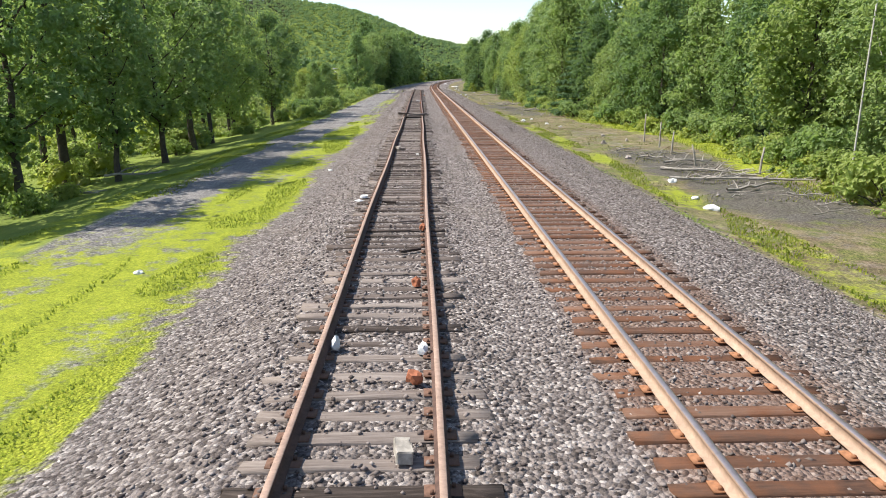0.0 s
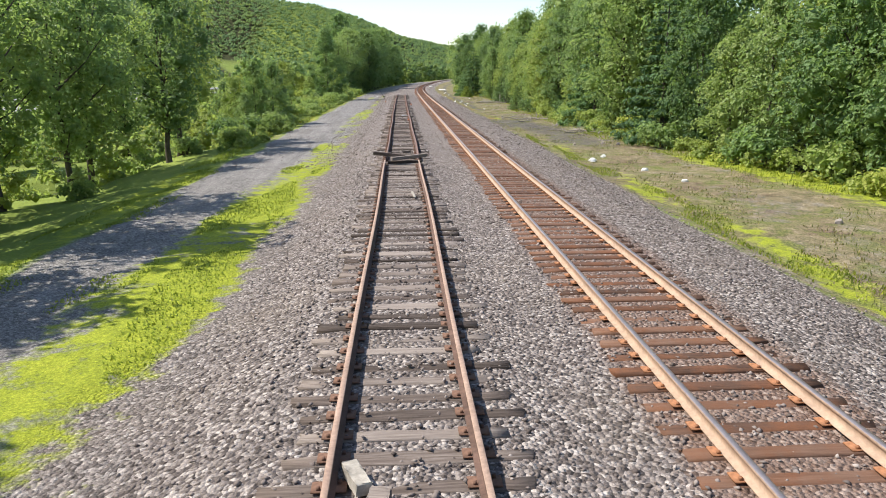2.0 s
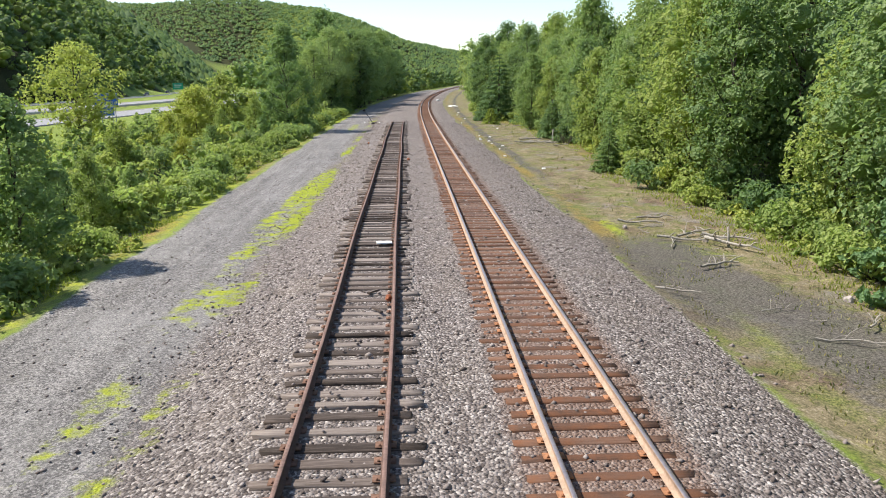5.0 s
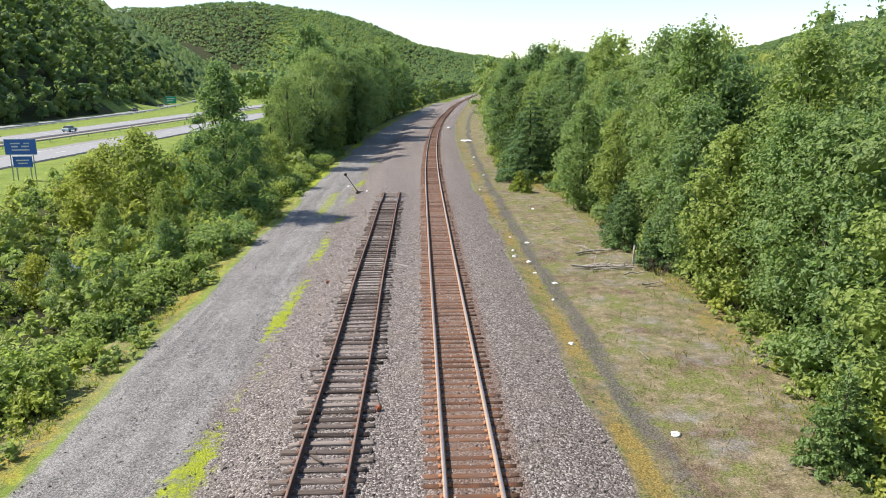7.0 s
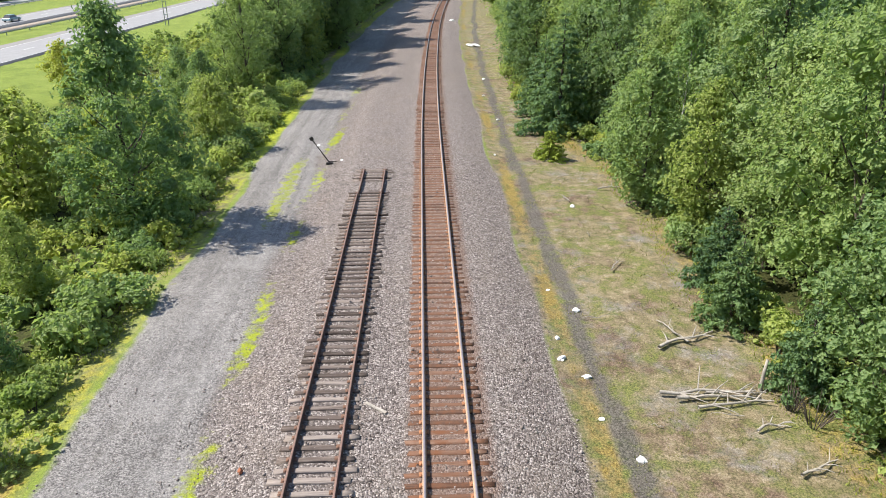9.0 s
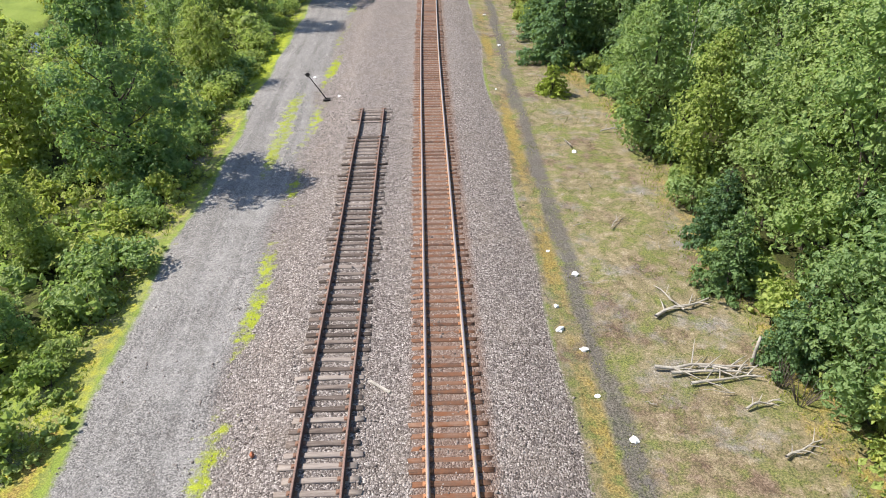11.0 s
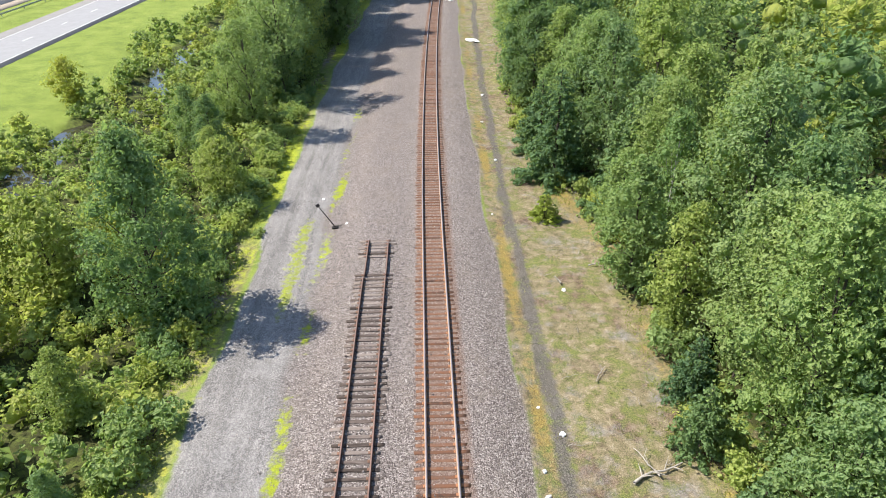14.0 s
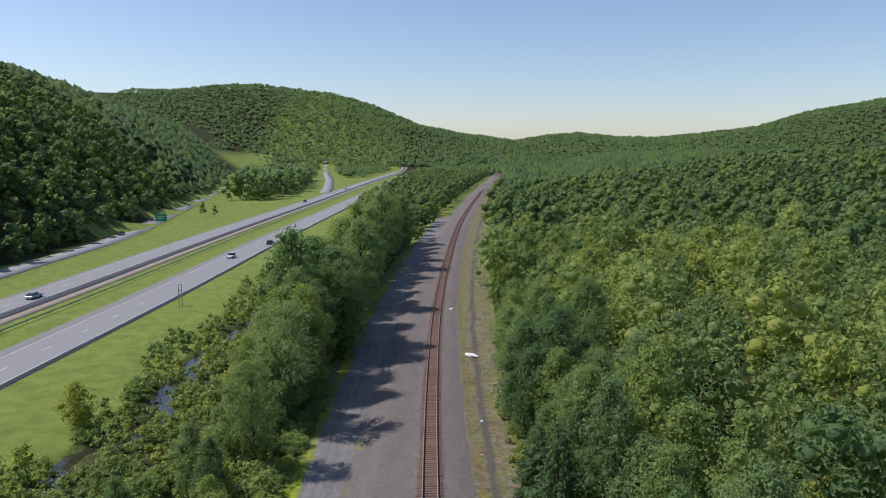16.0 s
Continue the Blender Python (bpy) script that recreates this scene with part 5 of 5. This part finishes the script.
def branch(x, y, length, turn, seed, label, thick=0.05, forks=4, material=None):
    """A fallen limb with side shoots."""
    r = random.Random(seed)
    root = thing("fallen_branch", label, "branch")
    pts, z0 = [], lay(x, y)
    for i in range(6):
        q = i / 5 - 0.5
        pts.append((q * length, r.uniform(-0.08, 0.08) * length * 0.5, 0.06 + thick + r.uniform(0, 0.12)))
    v, f = tube_np(pts, [thick * (1.1 - 0.13 * i) for i in range(6)], 7)
    limb = part_np("limb", smooth(mesh_np("limb", v, f)), material or M_DEADWOOD, root)
    for k_ in range(forks):
        p = Vector(pts[1 + k_ % 4])
        e = p + Vector((r.uniform(0.1, 0.4), r.choice((-1, 1)) * r.uniform(0.15, 0.4), r.uniform(0.0, 0.25))) * length * 0.7
        v, f = tube_np([p, p.lerp(e, 0.5) + Vector((0, 0, 0.05)), e], [thick * 0.5, thick * 0.35, 0.008], 5)
        part_np("twig", mesh_np("twig", v, f), material or M_DEADWOOD, root)
    root.matrix_basis = pose(x, y, z0, 0, 0, turn)
    return root


DEAD = "bleached fallen branch on the dry grass"
for i, (x, y, ln, tn, th) in enumerate(((14.4, 144.8, 2.9, 22, 0.075), (14.0, 145.4, 2.0, 110, 0.04), (13.9, 141.0, 3.6, 2, 0.07), (14.2, 140.6, 3.2, -4, 0.07), (14.6, 140.2, 2.8, 5, 0.06), (14.9, 140.9, 2.2, -2, 0.05), (15.4, 138.9, 1.4, 15, 0.05), (15.9, 136.8, 1.7, 25, 0.05),
                                       (13.4, 95.3, 2.4, -60, 0.07), (11.8, 92.8, 1.6, 20, 0.05), (12.3, 96.8, 2.4, -20, 0.05), (9.1, 89.6, 1.3, -25, 0.035), (11.5, 100.2, 2.0, -12, 0.05), (13.0, 98.0, 2.2, 30, 0.05), (12.6, 101.5, 1.8, 5, 0.05), (14.0, 97.0, 2.0, -35, 0.06),
                                       (12.2, 24.6, 3.2, -8, 0.06), (12.8, 27.8, 3.0, -28, 0.07), (13.6, 30.8, 2.6, 12, 0.06), (12.6, 31.8, 2.0, -40, 0.05), (13.5, 25.8, 2.8, 18, 0.06), (14.2, 28.4, 2.6, -12, 0.06), (12.9, 22.6, 2.6, 30, 0.06), (14.8, 24.0, 2.4, -20, 0.06),
                                       (11.9, 36.0, 1.6, 45, 0.04), (15.0, 81.4, 3.4, -6, 0.06), (13.2, 79.0, 2.0, 30, 0.05), (13.3, 152.0, 1.6, 60, 0.03), (12.7, 162.0, 1.1, 100, 0.04), (16.0, 164.0, 1.6, 10, 0.05), (-13.0, 31.0, 3.0, 15, 0.06), (-14.0, 27.0, 2.6, -20, 0.06))):
    branch(x, y, ln, tn, 200 + i, DEAD, th, 5 if th > 0.045 else 3)


def stake(x, y, h, r_, lean, label, material, name="stump_post"):
    v, f = tube_np([(0, 0, -0.2), (lean * 0.4, 0.02, h * 0.5), (lean, 0, h)], [r_ * 1.15, r_, r_ * 0.75], 8)
    cap = np.array([[len(v) - 8, len(v) - 7, len(v) - 6, len(v) - 5], [len(v) - 8, len(v) - 5, len(v) - 4, len(v) - 1], [len(v) - 4, len(v) - 3, len(v) - 2, len(v) - 1]])
    ob = part_np(name, mesh_np(name, v, np.concatenate([f, cap])), material)
    ob.matrix_basis = pose(x, y, lay(x, y), 0, 0, 0)
    return tagged(ob, label, "post")


stake(16.0, 141.2, 1.35, 0.07, 0.03, "broken grey wooden post beside dead branches", M_DEADWOOD)
for i, (x, y, h, l) in enumerate(((13.9, 30.5, 1.0, -0.25), (14.8, 38.5, 1.5, 0.0), (14.0, 34.2, 1.2, 0.05), (15.3, 43.0, 1.8, 0.0), (13.4, 95.6, 0.8, -0.1), (15.6, 27.5, 1.2, 0.1))):
    stake(x, y, h, 0.05, l, "thin dead stump among fallen branches", M_DEADWOOD, "dead_stump")
for x, y, h in ((16.6, 22.5, 9.0),):
    stake(x, y, h, 0.035, 0.08, "slender bare pale dead trunk at the edge of the woods", M_BIRCH, "dead_sapling")


def switch_stand(x, y):
    """A leaning old switch stand with a target at its head."""
    root = thing("switch_stand", "black iron switch stand leaning beside the end of the siding", "switch stand")
    bm = bmesh.new()
    box(bm, 0, 0, 0.06, 0.5, 0.3, 0.12, 0.015)
    part("base", bm, M_DARK, root)
    v, f = tube_np([(0, 0, 0.1), (-0.62, 0.1, 1.0), (-1.22, 0.2, 1.86)], [0.045, 0.04, 0.035], 8)
    part_np("mast", mesh_np("mast", v, f), M_DARK, root)
    bm = bmesh.new()
    box(bm, -1.24, 0.2, 1.9, 0.30, 0.05, 0.26, 0.02, Matrix.Rotation(radians(-34), 4, "Y"))
    part("target", bm, M_DARK, root)
    bm = bmesh.new()
    box(bm, 0.22, 0, 0.2, 0.6, 0.05, 0.05, 0.01)
    part("lever", bm, M_DARK, root)
    root.matrix_basis = pose(x, y, lay(x, y))


switch_stand(-3.46, 170.5)


# ---- highway furniture and vehicles ----
def road_sign(name, x, y, w, h, base, material, label, posts=2, bars=()):
    root = thing(name, label, "road sign")
    z0 = lay(x, y)
    bm = bmesh.new()
    box(bm, 0, 0, base + h / 2, w, 0.05, h, 0.01)
    panel = part("panel", bm, material, root)
    bm = bmesh.new()
    for a, b, c, d in ((0, h / 2 - 0.05, w - 0.1, 0.06), (0, -h / 2 + 0.05, w - 0.1, 0.06), *bars):
        box(bm, a, -0.035, base + h / 2 + b, c, 0.02, d)
    part("lettering_bars", bm, M_PAINT, panel, "white bars and border")
    for i in range(posts):
        px = 0 if posts == 1 else (-0.36 + 0.72 * i) * w
        bm = bmesh.new()
        box(bm, px, 0.06, (base + h) / 2 - 0.2, 0.11, 0.11, base + h + 0.2)
        part("post", bm, M_STEEL, root)
    root.matrix_basis = pose(x, y, z0, 0, 0, 6)
    return root


SIGN_BARS = ((-0.6, 0.45, 1.2, 0.16), (0.8, 0.45, 0.7, 0.16), (-0.7, 0.05, 0.8, 0.2), (0.6, 0.05, 0.9, 0.2), (0, -0.4, 2.2, 0.16))
road_sign("services_sign", -49.6, 194.0, 3.9, 2.1, 3.4, M_BLUE, "large blue highway services sign on two posts", 2, SIGN_BARS)
road_sign("services_sign", -49.7, 194.25, 2.4, 1.5, 1.7, M_BLUE, "smaller blue sign panel below the large one", 2, ((0, 0.2, 1.6, 0.16), (0, -0.2, 1.2, 0.16)))
road_sign("exit_sign", -117.5, 452.0, 5.2, 3.4, 2.4, M_GREEN, "green highway exit sign beside the slip road", 2, ((0, 0.6, 3.6, 0.4), (-0.4, -0.4, 2.8, 0.4)))


def double_pole(x, y):
    root = thing("marker_frame", "grey twin-post frame standing in the highway grass", "sign frame")
    for dx in (-0.35, 0.35):
        v, f = tube_np([(dx, 0, -0.3), (dx, 0, 5.2)], [0.09, 0.07], 8)
        part_np("post", mesh_np("post", v, f), M_STEEL, root)
    for z in (2.2, 3.6, 4.9):
        bm = bmesh.new()
        box(bm, 0, 0, z, 0.9, 0.06, 0.12)
        part("crossbar", bm, M_STEEL, root)
    root.matrix_basis = pose(x, y, lay(x, y))


double_pole(-50.8, 279.0)


def lamp_post(x, y, h):
    root = thing("highway_lamp", "tall grey highway lamp post with twin arms", "street lamp")
    v, f = tube_np([(0, 0, -0.2), (0, 0, h)], [0.13, 0.07], 8)
    part_np("pole", mesh_np("pole", v, f), M_STEEL, root)
    for s in (-1, 1):
        v, f = tube_np([(0, 0, h - 0.1), (s * 1.3, 0, h + 0.2)], [0.05, 0.04], 6)
        part_np("arm", mesh_np("arm", v, f), M_STEEL, root)
        bm = bmesh.new()
        box(bm, s * 1.6, 0, h + 0.2, 0.7, 0.3, 0.14, 0.03)
        part("lamp_head", bm, M_STEEL, root)
    root.matrix_basis = pose(x, y, lay(x, y))


lamp_post(-140.0, 430.0, 9.0)


def car(label, paint, tall=1.5, length=4.6, name="car"):
    root = thing(name, label, "car")
    bm = bmesh.new()
    prof = [(-0.5, 0.32), (-0.5, 0.72), (-0.46, 0.86), (-0.30, 0.92), (0.22, 0.92), (0.44, 0.80), (0.5, 0.62), (0.5, 0.32)]
    a = [bm.verts.new((-0.88, p * length, z)) for p, z in prof]
    b = [bm.verts.new((0.88, p * length, z)) for p, z in prof]
    for i in range(len(prof)):
        j = (i + 1) % len(prof)
        bm.faces.new((a[i], a[j], b[j], b[i]))
    bm.faces.new(a[::-1])
    bm.faces.new(b)
    bmesh.ops.recalc_face_normals(bm, faces=bm.faces)
    bmesh.ops.bevel(bm, geom=list(bm.edges), offset=0.05, segments=2, affect="EDGES")
    part("body", bm, paint, root)
    for nm, inset, mat, z1 in (("cabin_glass", 0.0, M_GLASS, tall - 0.06), ("roof", 0.06, paint, tall)):
        bm = bmesh.new()
        if nm == "roof":
            box(bm, 0, -0.08 * length, tall - 0.03, 1.36, 0.36 * length, 0.08, 0.03)
        else:
            lo = [(-0.8, -0.44), (0.8, -0.44), (0.8, 0.24), (-0.8, 0.24)]
            hi = [(-0.64, -0.30), (0.64, -0.30), (0.64, 0.10), (-0.64, 0.10)]
            q = [bm.verts.new((x, y * length, 0.88)) for x, y in lo] + [bm.verts.new((x, y * length, z1)) for x, y in hi]
            for i in range(4):
                j = (i + 1) % 4
                bm.faces.new((q[i], q[j], q[4 + j], q[4 + i]))
            bm.faces.new(q[4:])
        part(nm, bm, mat, root)
    for sx_ in (-0.8, 0.8):
        for sy_ in (-0.31, 0.31):
            bm = bmesh.new()
            bmesh.ops.create_cone(bm, cap_ends=True, segments=16, radius1=0.33, radius2=0.33, depth=0.22, matrix=Matrix.Translation((sx_, sy_ * length, 0.33)) @ Matrix.Rotation(radians(90), 4, "Y"))
            wheel = part("wheel", bm, M_TYRE, root)
            bm = bmesh.new()
            bmesh.ops.create_cone(bm, cap_ends=True, segments=14, radius1=0.20, radius2=0.20, depth=0.235, matrix=Matrix.Translation((sx_, sy_ * length, 0.33)) @ Matrix.Rotation(radians(90), 4, "Y"))
            part("rim", bm, M_STEEL, wheel, "grey metal rim")
    for sx_ in (-0.62, 0.62):
        bm = bmesh.new()
        box(bm, sx_, 0.5 * length, 0.66, 0.36, 0.05, 0.14, 0.02)
        part("headlight", bm, M_PAINT, root)
    return root


CAR_WHITE = plain("white_car_paint", (0.70, 0.71, 0.72), 0.3, 0, 0.05, 1.0, 0.0, 0.6)
CAR_TEAL = plain("pale_blue_car_paint", (0.30, 0.42, 0.45), 0.3, 0.2, 0.05, 1.0, 0.0, 0.6)
CAR_DARK = plain("dark_car_paint", (0.03, 0.035, 0.05), 0.3, 0.2, 0.05, 1.0, 0.0, 0.6)
cars = [car("white car on the highway", CAR_WHITE, 1.65), car("pale blue car on the highway", CAR_TEAL), car("dark car on the highway", CAR_DARK, 1.5)]
fleet = ((0, hwy, -2.0, 352.0), (2, hwy, 2.0, 386.0), (1, hwy2, 1.0, 289.0), (2, hwy2, -2.5, 610.0), (0, hwy2, 1.0, 770.0), (0, hwy, 0, 650.0),
         (2, side_road, -2.0, 418.0), (2, side_road, -2.0, 478.0), (0, side_road, 2.0, 575.0), (2, side_road, -2.0, 640.0), (0, side_road, 2.0, 720.0), (0, side_road, -2.0, 860.0), (0, side_road, 2.0, 940.0))
seen = set()
for i, cx, off, yv in fleet:
    x = float(cx(yv)) + off
    head = math.atan(-(float(cx(yv + 2)) - float(cx(yv - 2))) / 4)
    m = Matrix.Translation((x, yv, max(-2.0, lay(x, yv)) + 0.065)) @ Matrix.Rotation(head + (math.pi if off < 0 else 0), 4, "Z")
    if i in seen:
        copy_thing(cars[i], m)
    else:
        seen.add(i)
        cars[i].matrix_basis = m


def brush_pile(x, y, seed):
    """Bare twigs of a dead shrub."""
    r = random.Random(seed)
    root = thing("dead_shrub", "bare brown dead shrub beside the fallen branches", "shrub")
    for k_ in range(22):
        a, q = r.uniform(0, 6.28), r.uniform(0.3, 1.0)
        p = Vector((math.cos(a) * 0.2, math.sin(a) * 0.2, 0))
        e = Vector((math.cos(a) * q, math.sin(a) * q, r.uniform(0.5, 1.3)))
        v, f = tube_np([p, p.lerp(e, 0.5) + Vector((0, 0, 0.15)), e], [0.018, 0.012, 0.004], 4)
        part_np("twig", mesh_np("twig", v, f), M_BARK, root)
    root.matrix_basis = pose(x, y, lay(x, y))


brush_pile(16.6, 140.0, 1)
brush_pile(16.9, 139.0, 2)
brush_pile(-11.4, 161.0, 3)
brush_pile(-11.0, 163.2, 4)
branch(-11.3, 161.5, 2.6, 60, 301, "dark fallen log under the tall tree", 0.09, 2, M_BARK)

r_ = random.Random(5)
for k_ in range(26):
    y_ = r_.uniform(86, 172)
    branch(r_.uniform(10.8, 15.2), y_, r_.uniform(0.5, 1.3), r_.uniform(0, 180), 400 + k_, "short grey stick lying on dry grass", 0.018, 2)
for k_ in range(14):
    y_ = r_.uniform(4, 120)
    beam("tie_splinter", "split grey timber fragment on the siding ballast", r_.choice((-1, 1)) * r_.uniform(0.05, 0.5), y_, 0.03, r_.uniform(0.25, 0.6), 0.07, 0.05, 0, 0, r_.uniform(-60, 60), M_TIE_GREY, "wood fragment", 0.006)
scrap("iron_ring", "pale round plate lying on the siding ties", 0.45, 29.1, 0.24, M_WHITE, 91, "scrap metal", 0.08, 0.2)
for k_ in range(34):
    y_ = r_.uniform(17, 37)
    branch(r_.uniform(11.2, 15.4), y_, r_.uniform(0.8, 2.2), r_.uniform(-50, 50), 500 + k_, "thin bleached stick among slash on cleared ground", r_.uniform(0.014, 0.03), 3)
for k_ in range(16):
    y_ = r_.uniform(70, 102)
    branch(r_.uniform(11.0, 15.4), y_, r_.uniform(0.8, 2.0), r_.uniform(-70, 70), 560 + k_, "thin bleached stick on bare soil below the woods", r_.uniform(0.015, 0.03), 3)
for k_ in range(12):
    scrap("field_stone", "pale weathered stone on the cleared strip", r_.uniform(10.4, 14.5), r_.uniform(16, 100), r_.uniform(0.18, 0.4), M_STONE, 120 + k_, "stone", 0.02, 0.6)
